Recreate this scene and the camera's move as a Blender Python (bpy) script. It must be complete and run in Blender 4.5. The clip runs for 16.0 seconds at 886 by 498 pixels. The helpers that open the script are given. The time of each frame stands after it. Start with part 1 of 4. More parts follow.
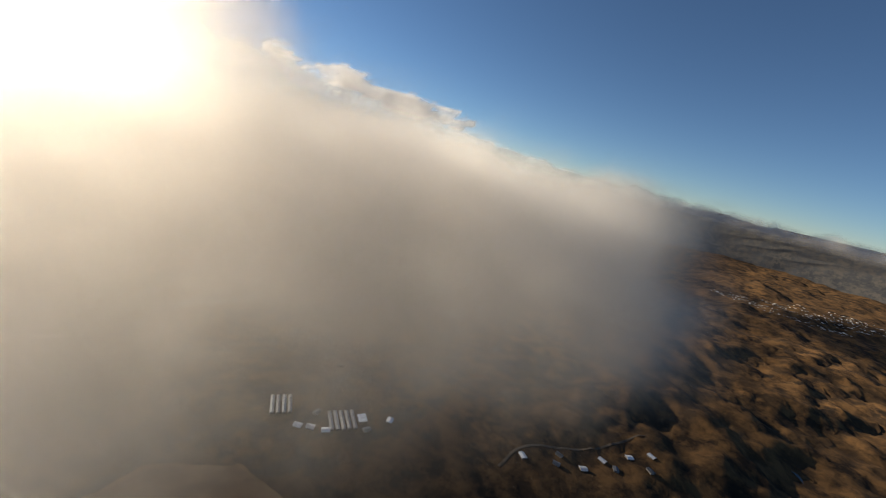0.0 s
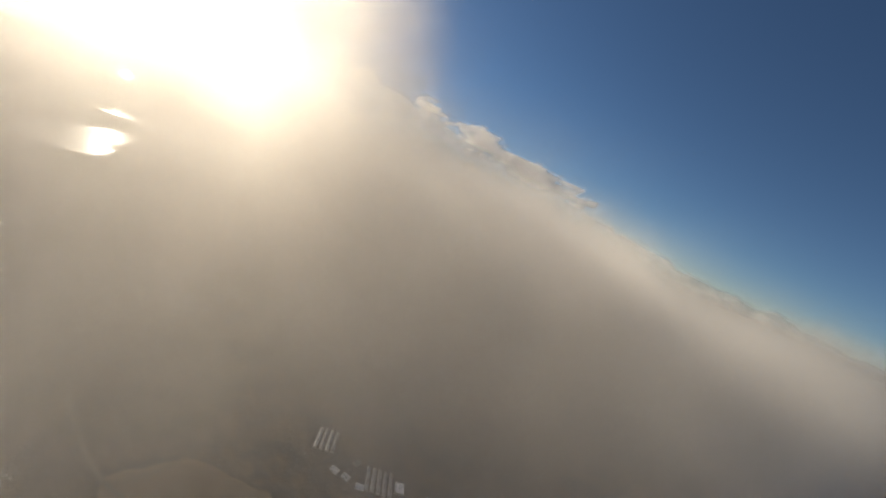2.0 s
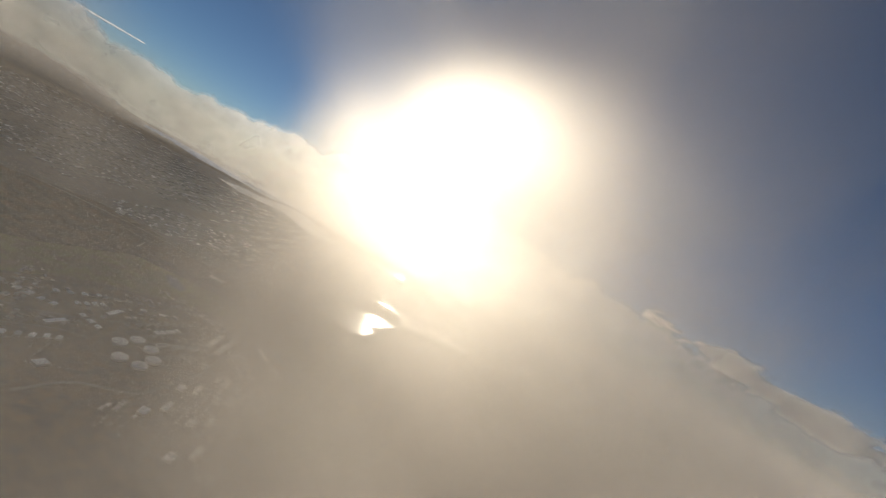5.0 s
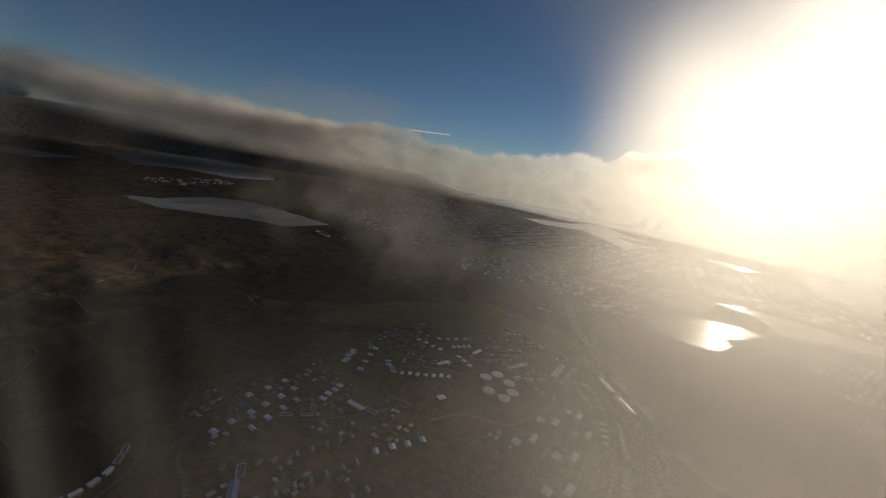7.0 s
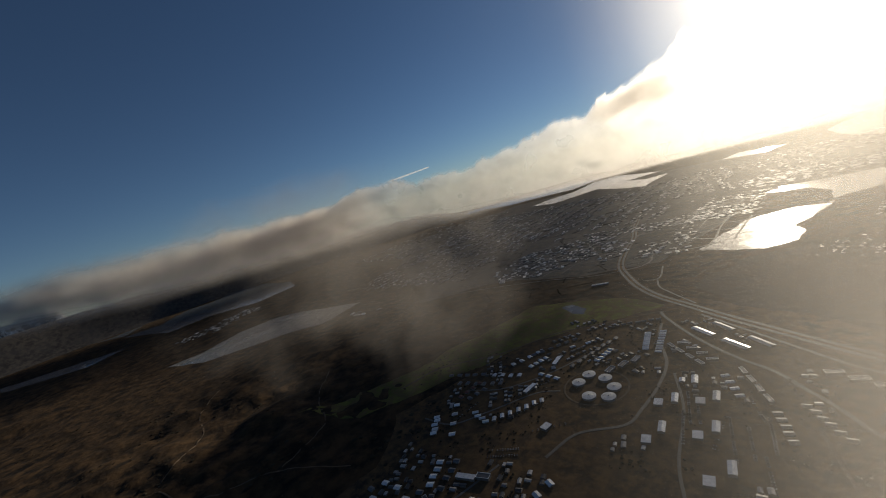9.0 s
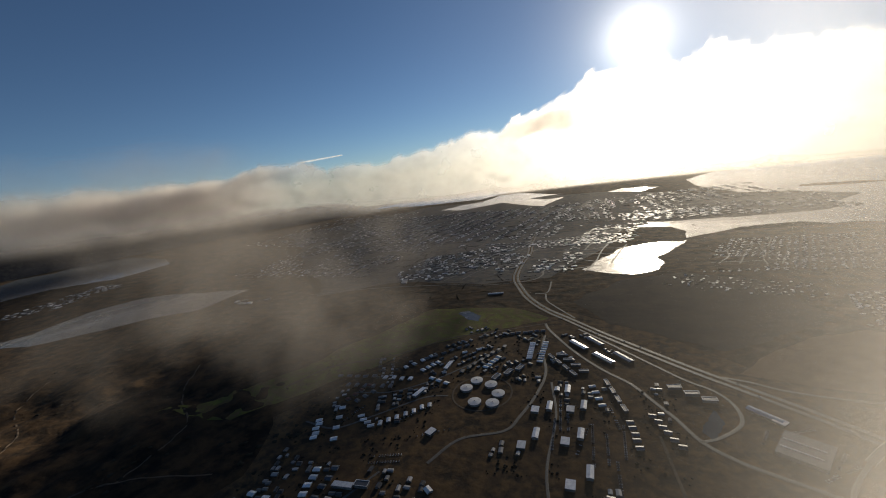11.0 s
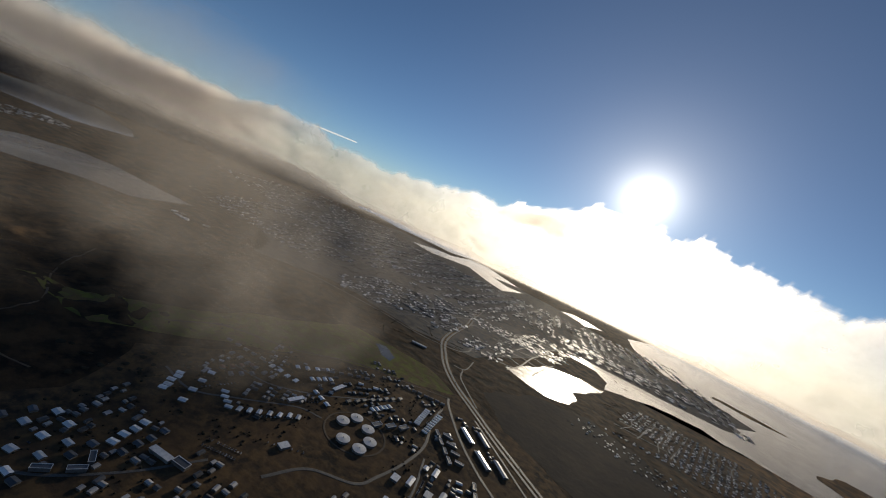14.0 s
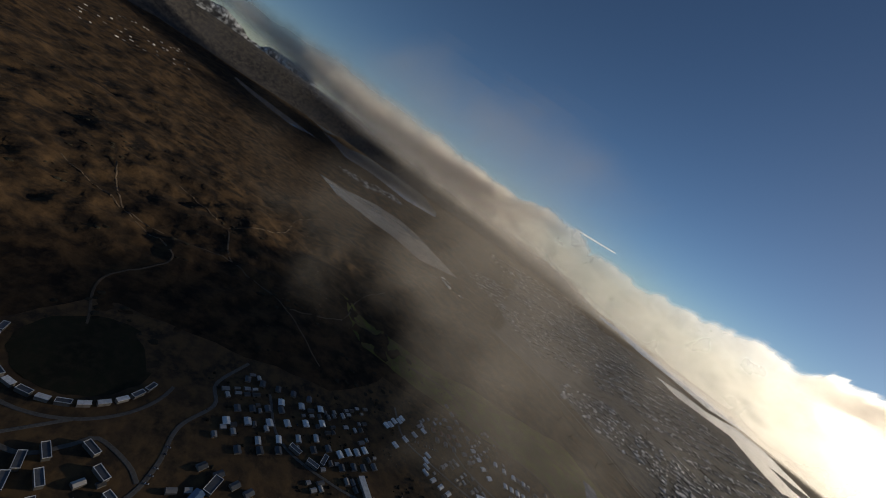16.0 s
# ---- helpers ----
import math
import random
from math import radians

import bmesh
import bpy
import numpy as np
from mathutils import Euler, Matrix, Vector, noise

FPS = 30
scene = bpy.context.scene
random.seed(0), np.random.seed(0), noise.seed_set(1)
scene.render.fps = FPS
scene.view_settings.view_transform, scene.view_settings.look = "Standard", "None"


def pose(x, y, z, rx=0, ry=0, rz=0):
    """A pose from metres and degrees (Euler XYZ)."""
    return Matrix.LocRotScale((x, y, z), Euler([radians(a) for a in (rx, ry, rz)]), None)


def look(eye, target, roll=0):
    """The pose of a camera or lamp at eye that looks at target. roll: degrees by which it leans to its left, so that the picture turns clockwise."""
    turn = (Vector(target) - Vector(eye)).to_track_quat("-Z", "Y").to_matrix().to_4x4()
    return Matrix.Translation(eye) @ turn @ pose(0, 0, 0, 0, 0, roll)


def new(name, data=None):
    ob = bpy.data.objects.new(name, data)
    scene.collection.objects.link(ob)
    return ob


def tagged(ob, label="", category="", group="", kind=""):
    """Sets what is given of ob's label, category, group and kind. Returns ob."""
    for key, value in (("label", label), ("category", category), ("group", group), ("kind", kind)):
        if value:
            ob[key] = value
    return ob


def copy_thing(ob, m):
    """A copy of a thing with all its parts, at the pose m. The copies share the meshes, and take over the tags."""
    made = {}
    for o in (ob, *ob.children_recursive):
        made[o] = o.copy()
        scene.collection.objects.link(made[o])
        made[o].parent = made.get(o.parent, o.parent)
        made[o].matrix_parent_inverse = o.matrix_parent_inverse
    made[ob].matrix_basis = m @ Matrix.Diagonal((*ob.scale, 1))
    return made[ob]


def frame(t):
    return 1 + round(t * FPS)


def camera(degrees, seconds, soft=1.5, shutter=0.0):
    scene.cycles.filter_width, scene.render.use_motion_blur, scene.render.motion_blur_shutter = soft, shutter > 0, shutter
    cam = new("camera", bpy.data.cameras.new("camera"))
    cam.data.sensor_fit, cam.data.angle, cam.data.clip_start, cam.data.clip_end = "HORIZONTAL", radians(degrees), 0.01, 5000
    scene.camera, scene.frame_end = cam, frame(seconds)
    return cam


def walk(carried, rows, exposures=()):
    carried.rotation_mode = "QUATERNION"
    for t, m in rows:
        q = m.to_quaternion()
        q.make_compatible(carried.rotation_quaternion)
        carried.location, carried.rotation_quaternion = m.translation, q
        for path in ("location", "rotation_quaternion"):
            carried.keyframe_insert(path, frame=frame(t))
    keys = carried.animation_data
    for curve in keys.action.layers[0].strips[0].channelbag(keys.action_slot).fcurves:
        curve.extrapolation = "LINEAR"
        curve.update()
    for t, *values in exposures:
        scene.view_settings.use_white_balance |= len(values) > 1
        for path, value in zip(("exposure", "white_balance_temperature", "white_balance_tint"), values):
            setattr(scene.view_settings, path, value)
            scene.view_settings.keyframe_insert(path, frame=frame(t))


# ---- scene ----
# ---- camera ----
EYE_Z = 480.0


def fly(x, y, z, heading, pitch, bank):
    """Pose of the aircraft's camera: heading from +Y, nose up, right wing down."""
    return pose(x, y, z, 90 + pitch, 0, heading) @ pose(0, 0, 0, 0, 0, -bank)


cam = camera(97.0, 16.0, soft=0.95)
walk(cam, [
    (0, fly(22.0, -190.0, 453.5, -58.89, -13.85, -13.70)),
    (0.5, fly(28.0, -182.0, 453.6, -59.20, -13.52, -20.13)),
    (1, fly(34.0, -175.0, 453.8, -54.44, -13.01, -21.83)),
    (1.5, fly(41.0, -167.0, 454.2, -48.12, -10.08, -23.44)),
    (2, fly(48.0, -159.0, 455.1, -42.78, -10.48, -25.53)),
    (2.5, fly(54.0, -151.0, 456.4, -35.94, -10.42, -23.82)),
    (3, fly(59.0, -142.0, 457.8, -29.85, -12.21, -21.50)),
    (5.5, fly(63.0, -96.0, 463.5, 6.66, 0.21, -32.05)),
    (6, fly(56.0, -84.0, 465.3, 18.10, -3.95, -30.57)),
    (6.5, fly(48.0, -72.0, 467.2, 29.10, -8.98, -23.50)),
    (7, fly(41.0, -61.0, 469.2, 37.80, -12.37, -10.39)),
    (7.5, fly(34.0, -50.0, 471.4, 44.80, -8.90, 3.96)),
    (8, fly(28.0, -40.0, 473.4, 46.68, -5.13, 9.91)),
    (8.5, fly(22.0, -30.0, 474.9, 43.51, -5.89, 10.40)),
    (9, fly(17.0, -21.0, 476.1, 41.27, -8.17, 16.96)),
    (9.5, fly(13.0, -14.0, 476.9, 37.68, -5.92, 24.53)),
    (10, fly(9.8, -8.8, 477.6, 30.86, -9.85, 14.48)),
    (12.5, fly(2.5, -0.4, 479.9, 26.92, -11.93, 6.33)),
    (13, fly(-3.4, 2.0, 478.5, 23.49, -11.72, 4.15)),
    (13.5, fly(-10.0, 3.3, 477.3, 16.33, -5.32, -16.62)),
    (14, fly(-16.6, 4.8, 475.9, 22.55, -5.10, -23.97)),
    (14.5, fly(-22.9, 6.8, 474.4, 32.59, -4.92, -28.44)),
    (15, fly(-29.3, 9.6, 472.7, 43.47, -5.70, -30.14)),
    (15.5, fly(-35.3, 11.8, 470.8, 52.13, -7.03, -32.44)),
    (16, fly(-40.9, 13.4, 469.1, 59.13, -9.67, -35.27)),
], exposures=[(0, 0.95), (1.5, 0.66), (3, 0.18), (5.5, -0.02), (6.2, -0.25), (6.6, -0.5), (7.4, -0.45), (8, -0.38), (9, -0.1), (10, 0.18), (12.5, 0.42), (13.5, 0.52), (14.2, 0.42), (16, 0.16)])

# ---- world and sun ----
SUN_EL = radians(12.0)
SUN_DIR = Vector((0, math.cos(SUN_EL), math.sin(SUN_EL)))
scene.cycles.transparent_max_bounces = 72

world = bpy.data.worlds.new("sky")
scene.world = world
world.use_nodes = True
wn, wl = world.node_tree.nodes, world.node_tree.links
wn.clear()
w_out = wn.new("ShaderNodeOutputWorld")
sky = wn.new("ShaderNodeTexSky")
sky.sky_type, sky.sun_disc = "NISHITA", False
sky.sun_elevation, sky.sun_rotation = SUN_EL, 0.0
sky.altitude, sky.air_density, sky.dust_density, sky.ozone_density = 2500, 0.9, 0.1, 3.0
sky_bg = wn.new("ShaderNodeBackground")
sky_bg.inputs["Strength"].default_value = 0.053
wl.new(sky.outputs["Color"], sky_bg.inputs["Color"])
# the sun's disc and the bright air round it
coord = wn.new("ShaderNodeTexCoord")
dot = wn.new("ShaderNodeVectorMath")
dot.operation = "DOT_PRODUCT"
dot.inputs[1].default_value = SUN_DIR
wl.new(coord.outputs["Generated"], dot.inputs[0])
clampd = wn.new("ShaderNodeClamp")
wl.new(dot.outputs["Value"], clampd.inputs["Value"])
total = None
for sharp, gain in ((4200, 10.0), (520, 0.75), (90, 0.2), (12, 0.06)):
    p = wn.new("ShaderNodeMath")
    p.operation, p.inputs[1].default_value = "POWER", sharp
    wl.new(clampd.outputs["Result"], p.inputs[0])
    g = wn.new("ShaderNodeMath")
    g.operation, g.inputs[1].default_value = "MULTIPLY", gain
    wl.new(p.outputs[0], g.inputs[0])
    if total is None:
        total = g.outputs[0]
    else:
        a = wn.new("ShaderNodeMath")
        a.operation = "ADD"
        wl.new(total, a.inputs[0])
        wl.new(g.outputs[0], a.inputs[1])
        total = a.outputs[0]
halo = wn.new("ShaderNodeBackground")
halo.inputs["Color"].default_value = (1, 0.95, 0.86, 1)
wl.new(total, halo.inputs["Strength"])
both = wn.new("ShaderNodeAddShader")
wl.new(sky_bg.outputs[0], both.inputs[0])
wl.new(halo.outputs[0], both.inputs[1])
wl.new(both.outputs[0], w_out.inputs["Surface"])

sun_data = bpy.data.lights.new("sun", "SUN")
sun_data.energy, sun_data.angle, sun_data.color = 5.0, radians(0.55), (1.0, 0.88, 0.68)
sun = new("sun", sun_data)
sun.matrix_world = look((0, 3000, 2000), Vector((0, 3000, 2000)) - SUN_DIR)


# ---- materials ----
def material(name, colour, rough=0.85, metal=0.0, second=None, scale=0.05, third=None, scale2=0.6, bump=0.0, by_object=0.0, by_island=0.0, spec=0.3, detail=6, skew=1.0):
    """A surface of up to three tones mixed by noise at two real-world scales."""
    m = bpy.data.materials.new(name)
    m.use_nodes = True
    n, l = m.node_tree.nodes, m.node_tree.links
    b = n["Principled BSDF"]
    b.inputs["Roughness"].default_value, b.inputs["Metallic"].default_value = rough, metal
    b.inputs["Specular IOR Level"].default_value = spec
    b.inputs["Base Color"].default_value = (*colour, 1)
    geo = n.new("ShaderNodeNewGeometry")
    out = None
    for tone, sc in ((second, scale), (third, scale2)):
        if tone is None:
            continue
        t = n.new("ShaderNodeTexNoise")
        t.inputs["Scale"].default_value, t.inputs["Detail"].default_value, t.inputs["Roughness"].default_value = sc, detail, 0.64
        l.new(geo.outputs["Position"], t.inputs["Vector"])
        r = n.new("ShaderNodeMapRange")
        r.inputs["From Min"].default_value, r.inputs["From Max"].default_value = 0.42, 0.6
        l.new(t.outputs["Fac"], r.inputs["Value"])
        mix = n.new("ShaderNodeMix")
        mix.data_type = "RGBA"
        l.new(r.outputs["Result"], mix.inputs[0])
        if out is None:
            mix.inputs[6].default_value = (*colour, 1)
        else:
            l.new(out, mix.inputs[6])
        mix.inputs[7].default_value = (*tone, 1)
        out = mix.outputs[2]
    if by_object or by_island:
        rnd = n.new("ShaderNodeObjectInfo").outputs["Random"] if by_object else geo.outputs["Random Per Island"]
        v = n.new("ShaderNodeMapRange")
        amount = by_object or by_island
        v.inputs["To Min"].default_value, v.inputs["To Max"].default_value = 1 - amount, 1 + amount * 0.5
        if skew != 1.0:
            pw = n.new("ShaderNodeMath")
            pw.operation, pw.inputs[1].default_value = "POWER", skew
            l.new(rnd, pw.inputs[0])
            rnd = pw.outputs[0]
        l.new(rnd, v.inputs["Value"])
        mul = n.new("ShaderNodeVectorMath")
        mul.operation = "SCALE"
        if out is None:
            mul.inputs[0].default_value = colour
        else:
            l.new(out, mul.inputs[0])
        l.new(v.outputs["Result"], mul.inputs["Scale"])
        out = mul.outputs["Vector"]
    if out is not None:
        l.new(out, b.inputs["Base Color"])
    if bump:
        t = n.new("ShaderNodeTexNoise")
        t.inputs["Scale"].default_value, t.inputs["Detail"].default_value = scale2, 5
        l.new(geo.outputs["Position"], t.inputs["Vector"])
        bp = n.new("ShaderNodeBump")
        bp.inputs["Strength"].default_value, bp.inputs["Distance"].default_value = 1.0, bump
        l.new(t.outputs["Fac"], bp.inputs["Height"])
        l.new(bp.outputs["Normal"], b.inputs["Normal"])
    return m


HEATH = material("heath", (0.030, 0.020, 0.012), 0.95, second=(0.010, 0.008, 0.007), scale=0.006, third=(0.068, 0.041, 0.020), scale2=0.022, bump=5.0, spec=0.1, detail=11)
# cloud shade put into the western heath's tone, brighter and more orange eastward
_n, _l = HEATH.node_tree.nodes, HEATH.node_tree.links
_bsdf = _n["Principled BSDF"]
_tone = _bsdf.inputs["Base Color"].links[0].from_socket
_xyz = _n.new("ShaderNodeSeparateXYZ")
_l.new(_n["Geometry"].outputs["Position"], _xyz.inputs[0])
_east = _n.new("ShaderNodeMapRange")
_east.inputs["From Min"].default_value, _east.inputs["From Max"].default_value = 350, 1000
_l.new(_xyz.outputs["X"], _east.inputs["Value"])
_sunlit = _n.new("ShaderNodeMix")
_sunlit.data_type, _sunlit.blend_type = "RGBA", "MULTIPLY"
_sunlit.inputs[7].default_value = (2.5, 2.2, 1.75, 1)
_l.new(_east.outputs["Result"], _sunlit.inputs[0])
_l.new(_tone, _sunlit.inputs[6])
_l.new(_sunlit.outputs[2], _bsdf.inputs["Base Color"])
TOWN_SOIL = material("town_soil", (0.080, 0.051, 0.029), 0.95, second=(0.034, 0.027, 0.020), scale=0.014, third=(0.118, 0.073, 0.035), scale2=0.045, bump=1.6, spec=0.1, detail=9)
GRASS = material("dry_grass", (0.140, 0.145, 0.032), 0.95, second=(0.080, 0.088, 0.022), scale=0.01, third=(0.12, 0.088, 0.04), scale2=0.04, bump=1.5, spec=0.1)
# roof and asphalt grey, with the haze of distance put into the tone
HAZED_CITY_SOIL = material("hazed_city_ground", (0.062, 0.062, 0.066), 0.9, second=(0.036, 0.036, 0.040), scale=0.010, third=(0.090, 0.078, 0.064), scale2=0.03, bump=1.6, spec=0.2, detail=9)
FIELD = material("fallow_field", (0.15, 0.092, 0.048), 0.95, second=(0.105, 0.063, 0.033), scale=0.008, third=(0.165, 0.105, 0.057), scale2=0.03, bump=0.8, spec=0.1)
ASPHALT = material("asphalt", (0.090, 0.082, 0.072), 0.65, second=(0.064, 0.058, 0.052), scale=0.05, third=(0.112, 0.103, 0.090), scale2=0.4, spec=0.4)
GRAVEL = material("gravel", (0.112, 0.080, 0.052), 0.9, second=(0.076, 0.055, 0.036), scale=0.04)
CONCRETE = material("concrete", (0.42, 0.40, 0.37), 0.8, second=(0.34, 0.32, 0.30), scale=0.15)
TANK_ROOF = material("tank_roof", (0.72, 0.70, 0.66), 0.55, second=(0.60, 0.57, 0.53), scale=0.12)
TANK_WALL = material("tank_wall", (0.24, 0.22, 0.20), 0.6, second=(0.18, 0.165, 0.15), scale=0.2)
# white walls set dark: their backlit shade is put into the colour
WALL_WHITE_SHADED = material("shaded_render_wall", (0.25, 0.225, 0.195), 0.8, second=(0.18, 0.16, 0.14), scale=0.2, by_object=0.25)
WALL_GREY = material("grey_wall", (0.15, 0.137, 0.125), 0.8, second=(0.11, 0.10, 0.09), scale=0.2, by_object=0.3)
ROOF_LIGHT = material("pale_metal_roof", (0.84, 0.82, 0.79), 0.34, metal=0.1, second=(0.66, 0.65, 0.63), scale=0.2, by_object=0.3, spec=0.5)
ROOF_WORN = material("worn_metal_roof", (0.40, 0.39, 0.37), 0.5, second=(0.30, 0.29, 0.28), scale=0.2, by_object=0.3)
ROOF_DARK = material("dark_roof", (0.10, 0.105, 0.115), 0.5, second=(0.075, 0.08, 0.09), scale=0.2, by_object=0.4, spec=0.5)
ROOF_RED = material("rust_red_roof", (0.20, 0.075, 0.05), 0.6, second=(0.15, 0.06, 0.04), scale=0.2, by_object=0.3)
ROOF_BLUE = material("blue_metal_roof", (0.12, 0.20, 0.32), 0.5, second=(0.1, 0.16, 0.26), scale=0.2, by_object=0.2)
FAR_HOUSES = material("far_houses", (0.62, 0.59, 0.56), 0.5, by_island=0.93, spec=0.5, skew=2.4)
CAR_PAINT = material("car_paint", (0.45, 0.45, 0.46), 0.3, by_object=0.9, spec=0.5)
CAR_GLASS = material("car_glass", (0.02, 0.02, 0.025), 0.15, spec=0.5)
RUBBER = material("rubber", (0.02, 0.02, 0.02), 0.8)
SNOW_ROCK = material("snowy_mountain", (0.05, 0.05, 0.055), 0.9, second=(0.75, 0.78, 0.82), scale=0.010, third=(0.04, 0.04, 0.045), scale2=0.03)
# hill tones greyed: far haze is put into their colour
HAZED_HILL = material("hazed_dark_hill", (0.058, 0.055, 0.056), 0.95, second=(0.034, 0.033, 0.035), scale=0.006, third=(0.082, 0.073, 0.066), scale2=0.03, spec=0.1, detail=9)
FELL = material("dark_fell", (0.060, 0.060, 0.064), 0.95, second=(0.038, 0.040, 0.045), scale=0.004, third=(0.09, 0.08, 0.07), scale2=0.02)


def water_material(name, colour, rough, gloss):
    m = bpy.data.materials.new(name)
    m.use_nodes = True
    n, l = m.node_tree.nodes, m.node_tree.links
    b = n["Principled BSDF"]
    b.inputs["Base Color"].default_value = (*colour, 1)
    b.inputs["Roughness"].default_value, b.inputs["IOR"].default_value = rough, 1.33
    b.inputs["Specular IOR Level"].default_value = gloss
    geo = n.new("ShaderNodeNewGeometry")
    t = n.new("ShaderNodeTexNoise")
    t.inputs["Scale"].default_value, t.inputs["Detail"].default_value = 0.02, 8
    l.new(geo.outputs["Position"], t.inputs["Vector"])
    r = n.new("ShaderNodeMapRange")
    r.inputs["From Min"].default_value, r.inputs["From Max"].default_value = 0.35, 0.65
    r.inputs["To Min"].default_value, r.inputs["To Max"].default_value = rough * 0.75, rough * 1.3
    l.new(t.outputs["Fac"], r.inputs["Value"])
    l.new(r.outputs["Result"], b.inputs["Roughness"])
    return m


WATER = water_material("water", (0.06, 0.065, 0.07), 0.16, 0.3)
LAKE = water_material("lake_water", (0.10, 0.115, 0.13), 0.08, 0.7)
SHALLOW = water_material("shallow_water", (0.10, 0.10, 0.10), 0.25, 0.5)


def cloud_material(name, tint, sheer, grain, forward, gain=1.0, lo=0.35, hi=0.7, detail=7):
    """Backlit vapour: a thin scattering sheet whose cover is the density attribute broken up by noise."""
    m = bpy.data.materials.new(name)
    m.use_nodes = True
    n, l = m.node_tree.nodes, m.node_tree.links
    n.clear()
    out = n.new("ShaderNodeOutputMaterial")
    tr = n.new("ShaderNodeBsdfTransparent")
    tl = n.new("ShaderNodeBsdfTranslucent")
    tl.inputs["Color"].default_value = (*tint, 1)
    df = n.new("ShaderNodeBsdfDiffuse")
    df.inputs["Color"].default_value = (*tint, 1)
    s1 = n.new("ShaderNodeMixShader")
    s1.inputs[0].default_value = 0.35
    l.new(tl.outputs[0], s1.inputs[1])
    l.new(df.outputs[0], s1.inputs[2])
    last = s1.outputs[0]
    if forward:
        rf = n.new("ShaderNodeBsdfRefraction")
        rf.inputs["Color"].default_value = (*tint, 1)
        rf.inputs["Roughness"].default_value, rf.inputs["IOR"].default_value = 1.0, 1.4
        s2 = n.new("ShaderNodeMixShader")
        s2.inputs[0].default_value = forward
        l.new(last, s2.inputs[1])
        l.new(rf.outputs[0], s2.inputs[2])
        last = s2.outputs[0]
    geo = n.new("ShaderNodeNewGeometry")
    t = n.new("ShaderNodeTexNoise")
    t.inputs["Scale"].default_value, t.inputs["Detail"].default_value, t.inputs["Roughness"].default_value = grain, detail, 0.5
    l.new(geo.outputs["Position"], t.inputs["Vector"])
    r = n.new("ShaderNodeMapRange")
    r.interpolation_type = "SMOOTHSTEP"
    r.inputs["From Min"].default_value, r.inputs["From Max"].default_value = lo, hi
    r.inputs["To Min"].default_value, r.inputs["To Max"].default_value = sheer, gain
    l.new(t.outputs["Fac"], r.inputs["Value"])
    a = n.new("ShaderNodeAttribute")
    a.attribute_name = "cover"
    mul = n.new("ShaderNodeMath")
    mul.operation, mul.use_clamp = "MULTIPLY", True
    l.new(r.outputs["Result"], mul.inputs[0])
    l.new(a.outputs["Fac"], mul.inputs[1])
    mix = n.new("ShaderNodeMixShader")
    l.new(mul.outputs[0], mix.inputs[0])
    l.new(tr.outputs[0], mix.inputs[1])
    l.new(last, mix.inputs[2])
    l.new(mix.outputs[0], out.inputs["Surface"])
    return m


FOG = cloud_material("fog", (0.89, 0.85, 0.80), 0.28, 0.02, 0.46, lo=0.34, hi=0.66, detail=4)
WISP = cloud_material("wisp", (0.45, 0.415, 0.385), 0.3, 0.03, 0.0)
BANK = cloud_material("cloud_bank", (0.85, 0.81, 0.78), 0.72, 0.004, 0.5, lo=0.25, hi=0.7, detail=4)


# ---- helpers for meshes ----
def thing(name, x, y, z=0.0, heading=0.0, label="", category="", group="", kind=""):
    ob = new(name)
    ob.matrix_world = pose(x, y, z, 0, 0, heading)
    return tagged(ob, label, category, group, kind)


def mesh_object(name, verts, faces, mat, parent=None, label="", smooth=False):
    me = bpy.data.meshes.new(name)
    me.from_pydata(verts, [], faces)
    me.materials.append(mat)
    if smooth:
        me.polygons.foreach_set("use_smooth", [True] * len(me.polygons))
    me.update()
    ob = new(name, me)
    if parent is not None:
        ob.parent = parent
    return tagged(ob, label)


def part(name, bm, mat, parent, label=""):
    me = bpy.data.meshes.new(name)
    bm.to_mesh(me)
    bm.free()
    me.materials.append(mat)
    ob = new(name, me)
    ob.parent = parent
    return tagged(ob, label)


def box(bm, x0, x1, y0, y1, z0, z1):
    vs = [bm.verts.new(p) for p in ((x0, y0, z0), (x1, y0, z0), (x1, y1, z0), (x0, y1, z0), (x0, y0, z1), (x1, y0, z1), (x1, y1, z1), (x0, y1, z1))]
    for f in ((3, 2, 1, 0), (4, 5, 6, 7), (0, 1, 5, 4), (1, 2, 6, 5), (2, 3, 7, 6), (3, 0, 4, 7)):
        bm.faces.new([vs[i] for i in f])


def smooth(a, b, v):
    v = min(1.0, max(0.0, (v - a) / (b - a)))
    return v * v * (3 - 2 * v)


NEAR, TILT = 2500.0, 0.065


def fold(x, y, z=0.0):
    """Draws what lies beyond 2.5 km in along its line of sight, so that the far land lies on a gentle slope within 5 km."""
    r = math.hypot(x, y)
    if r <= NEAR:
        return Vector((x, y, z))
    s = (EYE_Z + TILT * NEAR) / (EYE_Z / r + TILT) / r
    return Vector((x * s, y * s, EYE_Z + (z - EYE_Z) * s))


